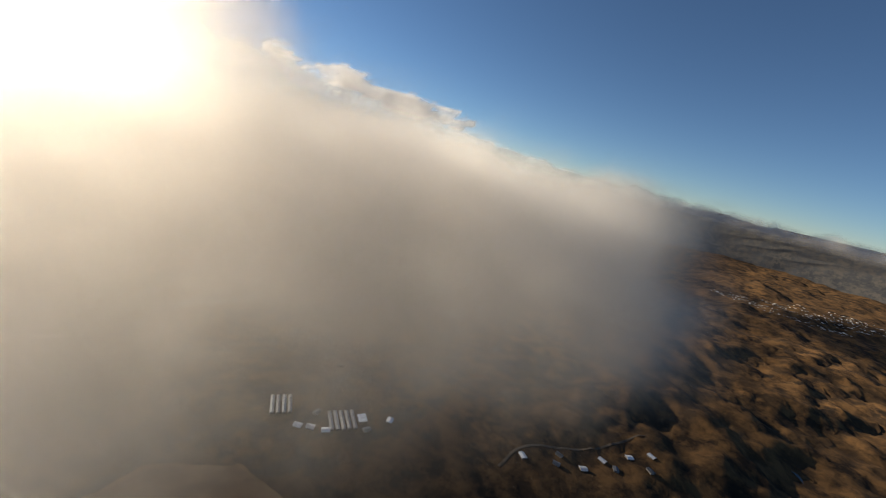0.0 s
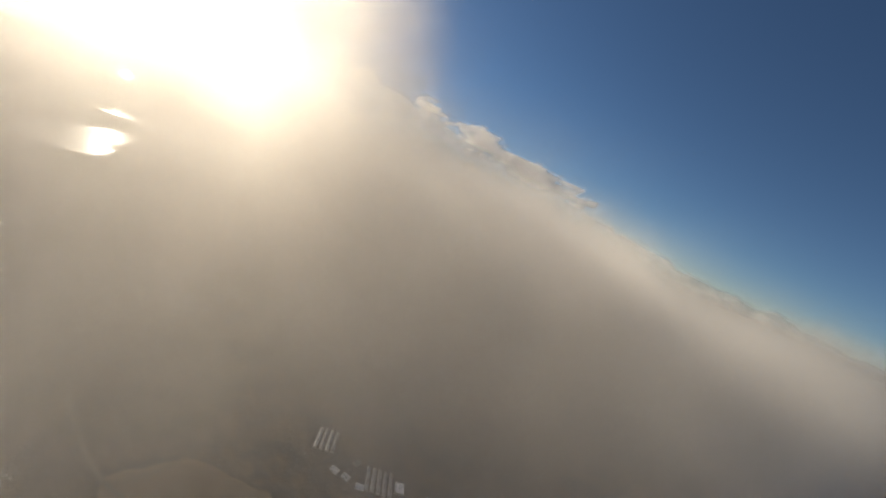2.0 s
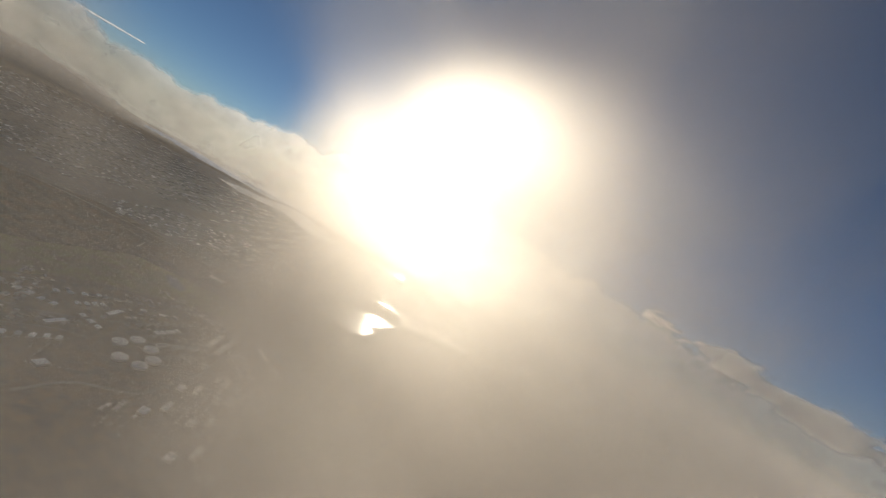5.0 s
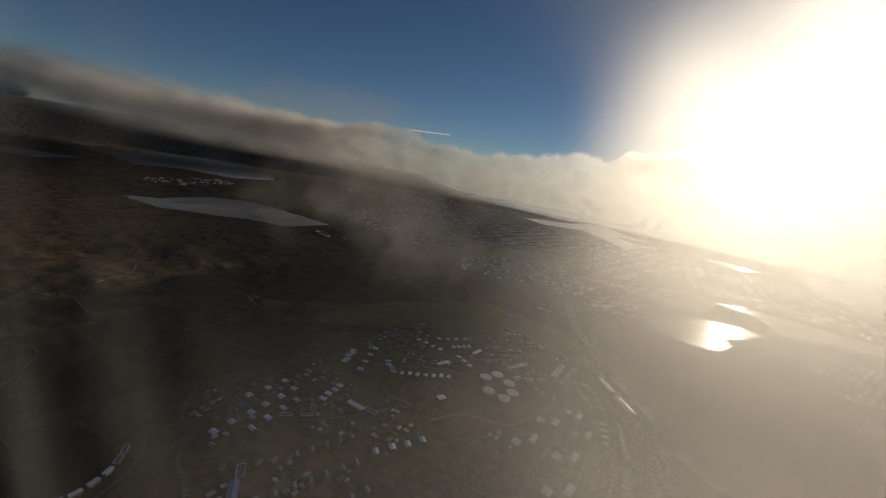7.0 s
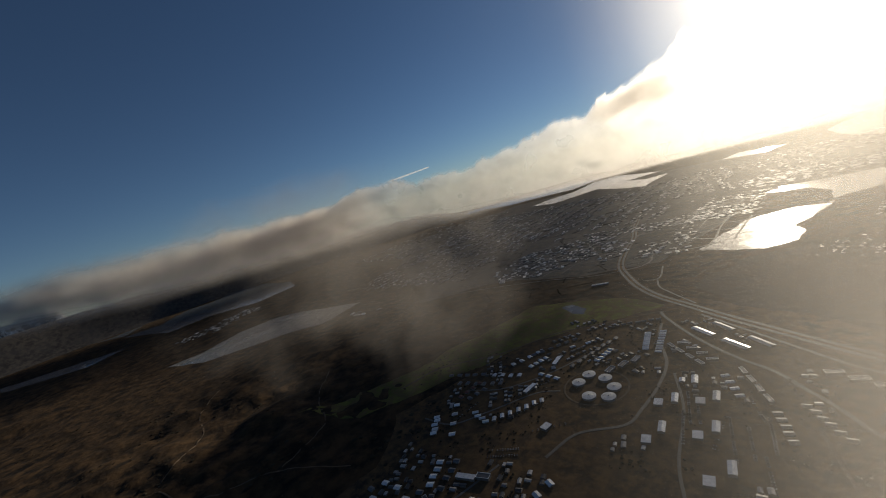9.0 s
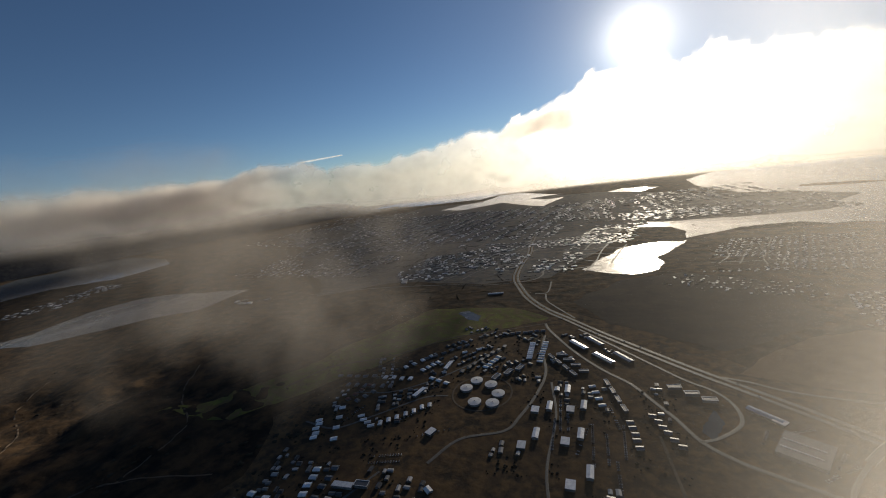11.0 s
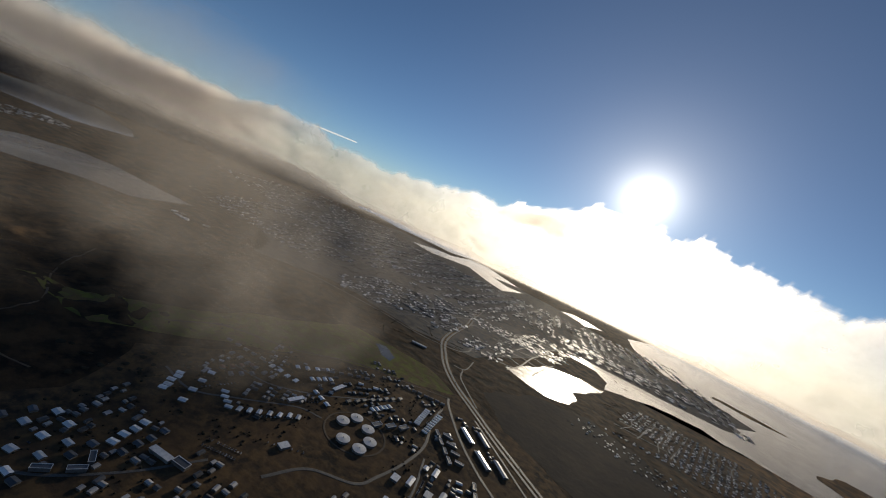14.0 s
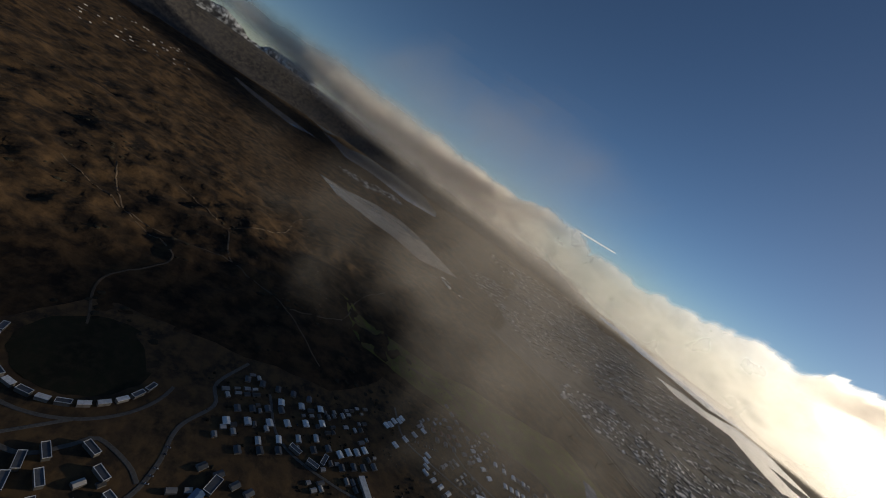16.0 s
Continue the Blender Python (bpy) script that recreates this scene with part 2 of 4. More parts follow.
def relief(x, y):
    """Height of the land: level under the town, rolling on the heaths."""
    west = smooth(-620, -1000, x + 0.25 * max(0, y - 300)) * smooth(1100, 500, y) * max(smooth(-1800, -1550, x), smooth(200, -300, y) * smooth(-3600, -3200, x))
    east = smooth(500, 900, x) * smooth(350, -150, y)
    south = smooth(-250, -600, y)
    m = max(west, east, south)
    if m <= 0:
        return 0.0
    p = Vector((x, y, 0))
    h = 16 * noise.fractal(p / 420, 0.9, 2.1, 5) + (9 + 7 * east) * noise.fractal(p / 110 + Vector((7, 3, 0)), 0.9, 2.1, 4)
    ridge = (1 - abs(noise.noise(p / 75 + Vector((3, 9, 0))))) ** 3 + 0.6 * (1 - abs(noise.noise(p / 34))) ** 3
    h += (4 + 3 * east) * ridge
    rise = 45 * smooth(900, 2300, x) * smooth(0, -700, y)
    return m * (h + 4) + rise * m


# ---- ground ----
SEG = 640
radii = [6.0]
while radii[-1] < 7000:
    radii.append(radii[-1] * (1.014 if radii[-1] < 2600 else 1.03) + 3)
verts, faces = [(0, 0, 0)], []
for r in radii:
    for k in range(SEG):
        a = 2 * math.pi * k / SEG
        x, y = -math.sin(a) * r, math.cos(a) * r
        verts.append(fold(x, y, relief(x, y)))
faces += [(0, 1 + k, 1 + (k + 1) % SEG) for k in range(SEG)]
for i in range(len(radii) - 1):
    b0, b1 = 1 + i * SEG, 1 + (i + 1) * SEG
    faces += [(b0 + k, b1 + k, b1 + (k + 1) % SEG, b0 + (k + 1) % SEG) for k in range(SEG)]
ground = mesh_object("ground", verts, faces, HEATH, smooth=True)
tagged(ground, "brown heath and moorland reaching the horizon", "ground", kind="structure")


def patch(name, outline, mat, label, category, lift=0.25, rough=0.06, kind="structure", step=None):
    """A sheet of ground or water with an irregular rim, laid on the land."""
    pts = [Vector((x, y, 0)) for x, y in outline]
    size = max((p - pts[0]).length for p in pts)
    rim = []
    for i, p in enumerate(pts):
        q = pts[(i + 1) % len(pts)]
        n = max(2, int((q - p).length / (step or size / 40)))
        for k in range(n):
            v = p.lerp(q, k / n)
            w = noise.noise_vector(v / (size * 0.12)) * size * rough
            w += noise.noise_vector(v / (size * 0.03)) * size * rough * 0.3
            rim.append((v.x + w.x, v.y + w.y))
    bm = bmesh.new()
    top = [bm.verts.new((x, y, 0)) for x, y in rim]
    bm.faces.new(top)
    bmesh.ops.triangulate(bm, faces=bm.faces[:])
    if size > 600:
        bmesh.ops.subdivide_edges(bm, edges=[e for e in bm.edges if e.calc_length() > size / 8], cuts=3, use_grid_fill=True)
        bmesh.ops.triangulate(bm, faces=bm.faces[:])
    for v in bm.verts:
        h = relief(v.co.x, v.co.y) if category not in ("lake", "sea", "pond") else 0
        v.co = fold(v.co.x, v.co.y, h + lift)
    bmesh.ops.recalc_face_normals(bm, faces=bm.faces[:])
    if sum(f.normal.z for f in bm.faces) < 0:
        bmesh.ops.reverse_faces(bm, faces=bm.faces[:])
    me = bpy.data.meshes.new(name)
    bm.to_mesh(me)
    bm.free()
    me.materials.append(mat)
    return tagged(new(name, me), label, category, kind=kind)


patch("town_ground", [(-720, 480), (-640, 340), (-680, 120), (-700, -60), (-560, -190), (-250, -220), (-120, 100), (40, 260), (120, 480), (300, 520), (420, 540), (540, 640),
                      (300, 830), (0, 1060), (-200, 1150), (-420, 1000), (-560, 840)], TOWN_SOIL, "bare brown soil and yards of the suburb", "ground", 0.15, 0.02)
patch("hazed_city_ground", [(-1300, 1250), (-1000, 1420), (-560, 1420), (-330, 1500), (-180, 1900), (-60, 2450), (500, 2600), (1000, 2700), (1200, 3200), (600, 3600), (-500, 4600), (-2500, 4600), (-3400, 3000)],
      HAZED_CITY_SOIL, "built-up ground of the distant city, grey-brown with haze in its colour", "ground", 0.15, 0.02)
patch("golf_course", [(-1050, 420), (-890, 560), (-840, 720), (-760, 900), (-660, 1130), (-420, 1180), (-260, 1110), (-390, 1010), (-560, 850), (-690, 640), (-810, 440)], GRASS,
      "olive green golf course of dry winter grass", "grass", 0.35, 0.03)
patch("fallow_field", [(170, 870), (330, 840), (440, 850), (560, 900), (640, 1010), (560, 1090), (440, 1120), (330, 1060), (230, 960)], FIELD, "pale brown fallow field beside the motorway", "field", 0.3, 0.02)
patch("meadow", [(115, 250), (200, 265), (285, 190), (300, 80), (220, 40), (120, 130)], FIELD, "yellowish brown meadow crossed by tracks", "field", 0.3, 0.03)
patch("playing_field", [(-588 + 78 * math.cos(a), -17 + 78 * math.sin(a)) for a in np.linspace(0, 2 * math.pi, 25)[:-1]],
      material("playing_field", (0.026, 0.026, 0.014), 0.95, second=(0.016, 0.016, 0.010), scale=0.02, third=(0.036, 0.030, 0.017), scale2=0.08, spec=0.1), "dark round playing field inside the crescent of flats", "field", 0.3, 0.02)
patch("dark_moor", [(-60, 1480), (-200, 1250), (-80, 1080), (160, 960), (300, 1080), (420, 1180), (330, 1480), (120, 1560)], material("dark_moor", (0.035, 0.030, 0.026), 0.95, second=(0.05, 0.04, 0.03), scale=0.01, bump=1.0, scale2=0.05, spec=0.1),
      "dark moor between the motorway and the lagoon", "heath", 0.3, 0.03)

# ---- water ----
patch("lagoon", [(-215, 1606), (-178, 1715), (-105, 1945), (35, 2050), (185, 2070), (130, 1929), (58, 1765), (70, 1680), (45, 1595), (-32, 1530), (-125, 1548)],
      SHALLOW, "shallow lagoon glaring in the low sun", "lake", 0.5, 0.035)
patch("estuary", [(850, 2330), (1120, 2245), (1240, 2300), (1339, 2240), (1473, 2082), (1659, 1883), (2300, 1500), (3600, 2600), (3600, 5500), (1500, 5200), (750, 5600), (420, 4950), (480, 4250), (540, 3900), (650, 3600),
                  (945, 3380), (1160, 3160), (1290, 3024), (960, 2900), (1015, 2800), (850, 2640)],
      WATER, "wide grey tidal bay open to the sea", "sea", 1.0, 0.008, step=90)
patch("channel", [(190, 2118), (310, 2205), (430, 2313), (601, 2365), (769, 2440), (890, 2310), (890, 2660), (834, 2620), (483, 2600), (110, 2570), (-70, 2610), (-20, 2462), (134, 2408), (195, 2266)],
      WATER, "grey tidal channel between the town and the harbour", "sea", 1.3, 0.012)
patch("island", [(1290, 2690), (1540, 2995), (1830, 2910), (2170, 2940), (1870, 2850), (1580, 2490), (1370, 2530)], HEATH, "low dark island in the bay", "island", 2.5, 0.03)
patch("headland", [(2060, 2330), (2170, 2080), (2900, 2100), (2520, 2480)], HEATH, "dark headland across the bay", "island", 2.5, 0.03)
patch("headland", [(1000, 3650), (1250, 3560), (1500, 3600), (1300, 3720), (1050, 3760)], HEATH, "long low dark islet out in the bay", "island", 2.5, 0.03)
for outline in ([(-2100, 4092), (-1973, 4438), (-1778, 4615), (-1739, 5251), (-1466, 5326), (-890, 4700), (-760, 4769), (-1150, 4500), (-910, 4254), (-740, 4343), (-829, 3724), (-995, 3854), (-1422, 4330), (-1661, 4043), (-1760, 3920)],
                [(-3900, 4900), (-3388, 5067), (-2781, 4817), (-2362, 4930), (-1902, 4911), (-1709, 5861), (-2511, 5947), (-3072, 5607), (-3702, 5667)],
                [(-320, 4443), (-183, 4700), (160, 4500), (-15, 4230)]):
    patch("fjord", outline, LAKE, "narrow silvery inlet beyond the city", "sea", 1.6, 0.008)
patch("far_lake", [(-3660, 1879), (-4100, 2080), (-4972, 2211), (-5581, 2064), (-5198, 1631), (-5383, 1415), (-4889, 1015), (-5020, 720), (-4002, 860), (-3980, 1190), (-3600, 1453)],
      LAKE, "long grey-blue lake beyond the heath", "lake", 0.5, 0.012)
patch("far_tarn", [(-5784, 494), (-5522, 640), (-5560, 984), (-5100, 746)], LAKE, "narrow tarn beyond the long lake", "lake", 0.5, 0.012)
patch("far_tarn", [(-5196, -521), (-4690, -120), (-4101, 560), (-3900, 287), (-4359, -115)], LAKE, "thin strip of water on the far heath", "lake", 0.5, 0.012)
patch("near_lake", [(-1860, 1290), (-2156, 1215), (-2411, 1174), (-2541, 1067), (-2600, 879), (-2500, 644), (-2560, 462), (-2259, 560), (-2090, 744), (-2004, 872), (-1830, 1000)], LAKE, "dull grey lake in the moorland", "lake", 0.5, 0.015)
patch("golf_pond", [(-555, 1108), (-527, 1130), (-468, 1092), (-462, 1055), (-497, 1057)], SHALLOW, "small dark pond on the golf course", "pond", 0.55, 0.03)
patch("green_pond", [(-637, 1030), (-595, 1056), (-567, 1019), (-612, 1002)], GRASS, "pale oval putting green", "grass", 0.55, 0.03)
patch("yard_pond", [(80, 667), (108, 735), (118, 700), (98, 648)], WATER, "dark rain pool in a building yard", "pond", 0.55, 0.03)
patch("loop_pond", [(285, 575), (320, 600), (335, 630), (315, 635), (290, 605)], WATER, "dark pool inside the slip road loop", "pond", 0.55, 0.03)
patch("heath_pond", [(1080, -470), (1190, -600), (1080, -660), (1000, -520)], WATER, "dark tarn on the eastern heath", "pond", 1.5, 0.03)


# ---- roads ----
def curve_points(ctrl, step=8.0):
    pts = [Vector((x, y, 0)) for x, y in ctrl]
    pts = [pts[0] * 2 - pts[1]] + pts + [pts[-1] * 2 - pts[-2]]
    out = []
    for i in range(1, len(pts) - 2):
        a, b, c, d = pts[i - 1:i + 3]
        n = max(2, int((c - b).length / step))
        for k in range(n):
            t = k / n
            out.append(0.5 * (2 * b + (c - a) * t + (2 * a - 5 * b + 4 * c - d) * t * t + (3 * b - a - 3 * c + d) * t ** 3))
    out.append(pts[-2])
    return out


def ribbon(name, pts, width, lift, mat, parent=None, label="", side=0.0, skirt=0.5, rise=None):
    verts, faces = [], []
    for i, p in enumerate(pts):
        d = (pts[min(i + 1, len(pts) - 1)] - pts[max(i - 1, 0)]).normalized()
        nrm = Vector((-d.y, d.x, 0))
        up = rise(p) if rise else 0.0
        for off, z in ((width / 2 + skirt, -0.2), (width / 2, 0), (-width / 2, 0), (-width / 2 - skirt, -0.2)):
            q = p + nrm * (off + side)
            verts.append(fold(q.x, q.y, relief(q.x, q.y) + lift + z + up))
    for i in range(len(pts) - 1):
        for k in range(3):
            a = i * 4 + k
            faces.append((a, a + 1, a + 5, a + 4))
    return mesh_object(name, verts, faces, mat, parent, label)


ROADS, BUILT = [], []


def road(ctrl, width, label, mat=ASPHALT, lift=0.6, name="road", verge=0.0):
    pts = curve_points(ctrl)
    root = thing(name, 0, 0, 0, 0, label, "road", kind="structure")
    width *= 0.62
    ROADS.append((pts, width))
    ribbon("carriageway", pts, width, lift, mat, root)
    if verge:
        ribbon("verge", pts, width + 1.4 * verge, lift - 0.2, GRAVEL, root, "pale gravel verge")
    return root


HIGHWAY = [(-618, 2614), (-564, 2175), (-513, 1915), (-501, 1724), (-482, 1565), (-456, 1462), (-414, 1372), (-357, 1268), (-281, 1172), (-184, 1088), (-99, 1014), (4, 933), (96, 863), (180, 805), (259, 749), (323, 701), (393, 673),
           (502, 641), (640, 620), (800, 640)]
hw = curve_points(HIGHWAY)
motorway = thing("motorway", 0, 0, 0, 0, "dual carriageway of grey asphalt with a bare brown median", "road", kind="structure")
ROADS.append((hw, 34))
ribbon("verge", hw, 30, 0.35, TOWN_SOIL, motorway, "bare brown verge")
for s_ in (-8.0, 8.0):
    ribbon("carriageway", hw, 7.8, 0.8, ASPHALT, motorway, "", s_)
ribbon("median", hw, 4.0, 0.75, TOWN_SOIL, motorway, "bare median strip")
road([(-1364, 1236), (-1078, 1338), (-755, 1395), (-578, 1400), (-471, 1428), (-390, 1472), (-367, 1534), (-374, 1584)], 10, "grey road crossing under the motorway bend")
road([(-314, 1451), (-303, 1352), (-312, 1318), (-345, 1312)], 7, "curved grey slip road")
road([(-307, 1313), (-290, 1249), (-252, 1196), (-180, 1110)], 7, "grey slip road joining the motorway")
road([(-255, 1062), (-240, 1027), (-188, 951), (-136, 886), (-77, 828), (-25, 787), (13, 737), (47, 692), (79, 641), (120, 611), (159, 595), (233, 570)], 9, "pale grey distributor road", verge=2)
road([(-160, 1036), (-64, 949), (19, 872), (70, 826), (117, 794), (141, 752), (141, 703), (106, 659), (79, 641)], 8, "service road along the motorway", verge=1)
road([(133, 850), (177, 842), (233, 822), (326, 815), (415, 824), (460, 806)], 7.5, "curved slip road to the roundabout", verge=1)
road([(454, 787), (400, 768), (364, 752)], 9, "road from the roundabout to the bridge", verge=1)
road([(276, 654), (243, 600), (233, 570), (250, 544), (287, 545), (325, 569), (356, 605), (361, 646), (350, 680)], 8, "looping slip road of grey asphalt", verge=1)
road([(380, 761), (453, 764), (486, 733), (478, 697), (442, 678), (400, 678)], 8, "looping slip road of grey asphalt", verge=1)
road([(478, 812), (559, 862), (633, 909), (800, 1000)], 9, "grey road leaving the roundabout", verge=1)
road([(-241, 986), (-231, 901), (-200, 800), (-200, 711), (-214, 630), (-230, 583), (-300, 540), (-330, 470)], 8, "suburban street of grey asphalt", verge=1)
road([(-804, 585), (-756, 702), (-647, 773), (-591, 817), (-513, 911), (-440, 961), (-335, 1014), (-255, 1062)], 8, "road along the edge of the suburb", GRAVEL)
road([(-650, 190), (-586, 146), (-542, 149), (-493, 112), (-434, 101), (-386, 79), (-322, 15), (-264, -82), (-220, -200)], 7.5, "pale winding suburban road")
road([(-440, -150), (-411, -102), (-391, -69), (-379, -26), (-376, 20), (-360, 60)], 7, "dirt track between white houses", GRAVEL)
road([(-520, -120), (-465, -87), (-429, -24), (-445, 15), (-458, 36), (-431, 73), (-409, 88)], 7, "ring street round the crescent")
road([(-588 + 112 * math.cos(a), -17 + 112 * math.sin(a)) for a in np.linspace(radians(-100), radians(75), 20)], 6.5, "curved street behind the crescent of flats")
for ctrl in ([(-478, 5), (-440, -60), (-400, -130), (-370, -200)], [(-440, -78), (-395, -95), (-350, -112), (-300, -120)], [(-400, -40), (-360, -60), (-320, -80), (-280, -95)]):
    road(ctrl, 6, "narrow residential street", ASPHALT, 0.45, "street")
road([(560, -60), (640, -75), (740, -165), (860, -240)], 6, "narrow grey country road", GRAVEL)
road([(20, 640), (90, 330), (130, 230), (200, 165), (225, 60)], 6, "narrow dirt road across the meadow", GRAVEL)
road([(600, 330), (660, 200), (760, 60), (900, -60)], 6, "narrow grey country road", GRAVEL)

ring_pts = [Vector((467 + 16 * math.cos(a), 797 + 16 * math.sin(a), 0)) for a in np.linspace(0, 2 * math.pi, 33)]
roundabout = thing("roundabout", 0, 0, 0, 0, "small roundabout of grey asphalt with a grass island", "road", kind="structure")
ribbon("carriageway", ring_pts, 8, 0.9, ASPHALT, roundabout)

# overpass
bridge = thing("overpass", 0, 0, 0, 0, "concrete road bridge over the motorway", "bridge", kind="structure")
span = [Vector((364, 752, 0)).lerp(Vector((276, 654, 0)), k / 14) for k in range(15)]
arch = lambda p: 6.0 * smooth(66, 30, (p - Vector((320, 703, 0))).length)
ribbon("deck", span, 11, 1.0, ASPHALT, bridge, "asphalt deck", rise=arch)
for s_ in (-5.8, 5.8):
    ribbon("parapet", span, 0.6, 1.9, CONCRETE, bridge, "pale concrete parapet", s_, 0.05, rise=arch)
for s_ in (-16, 0, 16):
    c = Vector((320, 703, 0)) + Vector((88, 98, 0)).normalized() * s_
    bm = bmesh.new()
    box(bm, c.x - 1, c.x + 1, c.y - 1, c.y + 1, 0, 6.6)
    part("pier", bm, CONCRETE, bridge)


# ---- buildings ----
def gable(w, l, h, rh, roof_mat, wall_mat, label, category="house", group="", name="house", flat=False):
    root = thing(name, 0, 0, 0, 0, label, category, group)
    bm = bmesh.new()
    box(bm, -w / 2, w / 2, -l / 2, l / 2, -0.5, h)
    if not flat:
        for y in (-l / 2, l / 2):
            f = [bm.verts.new((-w / 2, y, h)), bm.verts.new((w / 2, y, h)), bm.verts.new((0, y, h + rh - 0.1))]
            bm.faces.new(f)
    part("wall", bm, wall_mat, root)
    bm = bmesh.new()
    if flat:
        box(bm, -w / 2 - 0.3, w / 2 + 0.3, -l / 2 - 0.3, l / 2 + 0.3, h, h + 0.6)
    else:
        o, t = 0.6, 0.3
        for sx in (-1, 1):
            x1, z1 = sx * (w / 2 + o), h - rh * o / (w / 2)
            ps = [(0, -l / 2 - o, h + rh), (x1, -l / 2 - o, z1), (x1, l / 2 + o, z1), (0, l / 2 + o, h + rh)]
            up = [bm.verts.new((a, b, c + t)) for a, b, c in ps]
            dn = [bm.verts.new(p) for p in ps]
            bm.faces.new(up)
            bm.faces.new(dn[::-1])
            for i in range(4):
                bm.faces.new((up[i], dn[i], dn[(i + 1) % 4], up[(i + 1) % 4]))
        bmesh.ops.recalc_face_normals(bm, faces=bm.faces[:])
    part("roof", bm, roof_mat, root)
    if flat and roof_mat is ROOF_DARK:
        x, y = w / 2 + 0.3, l / 2 + 0.3
        for x0, x1, y0, y1 in ((-x, x, -y, -y + 0.6), (-x, x, y - 0.6, y), (-x, -x + 0.6, -y + 0.6, y - 0.6), (x - 0.6, x, -y + 0.6, y - 0.6)):
            bm = bmesh.new()
            box(bm, x0, x1, y0, y1, h + 0.6, h + 1.2)
            part("parapet", bm, ROOF_LIGHT, root, "pale parapet edge")
    return root


KINDS = {
    "pale": gable(9.5, 12.5, 2.5, 1.2, ROOF_LIGHT, WALL_WHITE_SHADED, "white rendered house with a pale metal roof", group="suburban houses"),
    "dark": gable(8.5, 11.5, 2.5, 1.3, ROOF_DARK, WALL_WHITE_SHADED, "white house with a dark pitched roof", group="suburban houses"),
    "red": gable(8.5, 11.5, 2.5, 1.3, ROOF_RED, WALL_WHITE_SHADED, "pale house with a rust-red roof", group="suburban houses"),
    "row": gable(7.5, 13, 2.6, 1.0, ROOF_LIGHT, WALL_WHITE_SHADED, "white terraced house unit with a bright roof", group="terraced houses"),
    "block": gable(10, 36, 4.5, 0, ROOF_LIGHT, WALL_WHITE_SHADED, "long white apartment block with a flat roof", "apartment block", "apartment blocks", "apartment_block", True),
    "gable_block": gable(10, 26, 4.8, 1.2, ROOF_LIGHT, WALL_WHITE_SHADED, "tall white apartment block with a pitched metal roof", "apartment block", "apartment blocks", "apartment_block"),
    "grey_block": gable(11, 24, 4.5, 0, ROOF_DARK, WALL_GREY, "grey apartment block with a dark flat roof", "apartment block", "apartment blocks", "apartment_block", True),
    "shed": gable(13, 56, 4.0, 1.2, ROOF_LIGHT, WALL_GREY, "long pale industrial shed", "shed", "industrial sheds", "industrial_shed"),
    "blue_shed": gable(12, 52, 4.0, 1.2, ROOF_BLUE, WALL_GREY, "long industrial shed with a blue roof", "shed", "industrial sheds", "industrial_shed"),
    "farm": gable(5, 42, 3.0, 1.0, ROOF_WORN, WALL_GREY, "long low farm shed with a pale roof", "shed", "farm sheds", "farm_shed"),
    "hall": gable(14, 18, 4, 0, ROOF_LIGHT, WALL_GREY, "flat-roofed warehouse with a pale roof", "warehouse", "warehouses", "warehouse", True),
    "flat": gable(6.5, 15, 4.5, 0, ROOF_DARK, WALL_GREY, "segment of a curved terrace with a dark flat roof", "apartment block", "crescent of flats", "apartment_block", True),
    "white_flat": gable(6, 13, 4.5, 0, ROOF_LIGHT, WALL_WHITE_SHADED, "segment of a curved terrace with a white flat roof", "apartment block", "crescent of flats", "apartment_block", True),
    "crescent": gable(7, 20, 4.5, 0, ROOF_DARK, WALL_GREY, "curved terrace segment of grey flats", "apartment block", "crescent of flats", "apartment_block", True),
}
used = set()


def put(kind, x, y, heading):
    BUILT.append((x, y))
    m = pose(x, y, relief(x, y) + 0.3, 0, 0, heading)
    if kind in used:
        ob = copy_thing(KINDS[kind], m)
    else:
        used.add(kind)
        ob = KINDS[kind]
        ob.matrix_world = m
    return ob


def row(kind, x0, y0, x1, y1, n, turn=0.0, jitter=1.5):
    base = math.degrees(math.atan2(y1 - y0, x1 - x0)) - 90
    for k in range(n):
        t = k / max(1, n - 1)
        put(kind, x0 + (x1 - x0) * t + random.uniform(-jitter, jitter), y0 + (y1 - y0) * t + random.uniform(-jitter, jitter), base + turn + random.uniform(-3, 3))


row("pale", -611, 508, -582, 463, 3, 90)
row("pale", -590, 558, -538, 470, 4, 90)
row("row", -529, 545, -488, 524, 4, 60)
row("row", -475, 537, -403, 618, 7, 70)
row("dark", -574, 589, -559, 630, 3, 90)
row("red", -600, 590, -585, 650, 4, 90)
row("dark", -690, 670, -600, 690, 5)
row("pale", -567, 690, -500, 700, 4, 90)
row("dark", -640, 640, -530, 660, 6, 90)
row("dark", -509, 800, -430, 890, 6)
row("pale", -389, 873, -420, 850, 2)
row("pale", -488, 743, -468, 785, 4, 90, 0.5)
row("pale", -447, 713, -405, 702, 3, 0, 0.5)
put("block", -448, 652, -12)
put("block", -434, 775, 0)
put("hall", -360, 541, -15)
row("pale", -540, 745, -500, 810, 4, 90)
for x, y, k, h in ((-166, 672, "gable_block", 5), (-190, 655, "hall", 5), (-173, 588, "gable_block", 5), (-190, 553, "hall", 8), (-142, 737, "gable_block", 5), (-163, 735, "pale", 5), (-105, 690, "gable_block", 3), (-127, 672, "hall", 5),
                   (-100, 607, "gable_block", 3), (-122, 582, "hall", 5), (-76, 524, "gable_block", 5), (-100, 492, "hall", 5)):
    put(k, x, y, h)
row("row", -97, 760, -73, 700, 4, 90, 0.3)
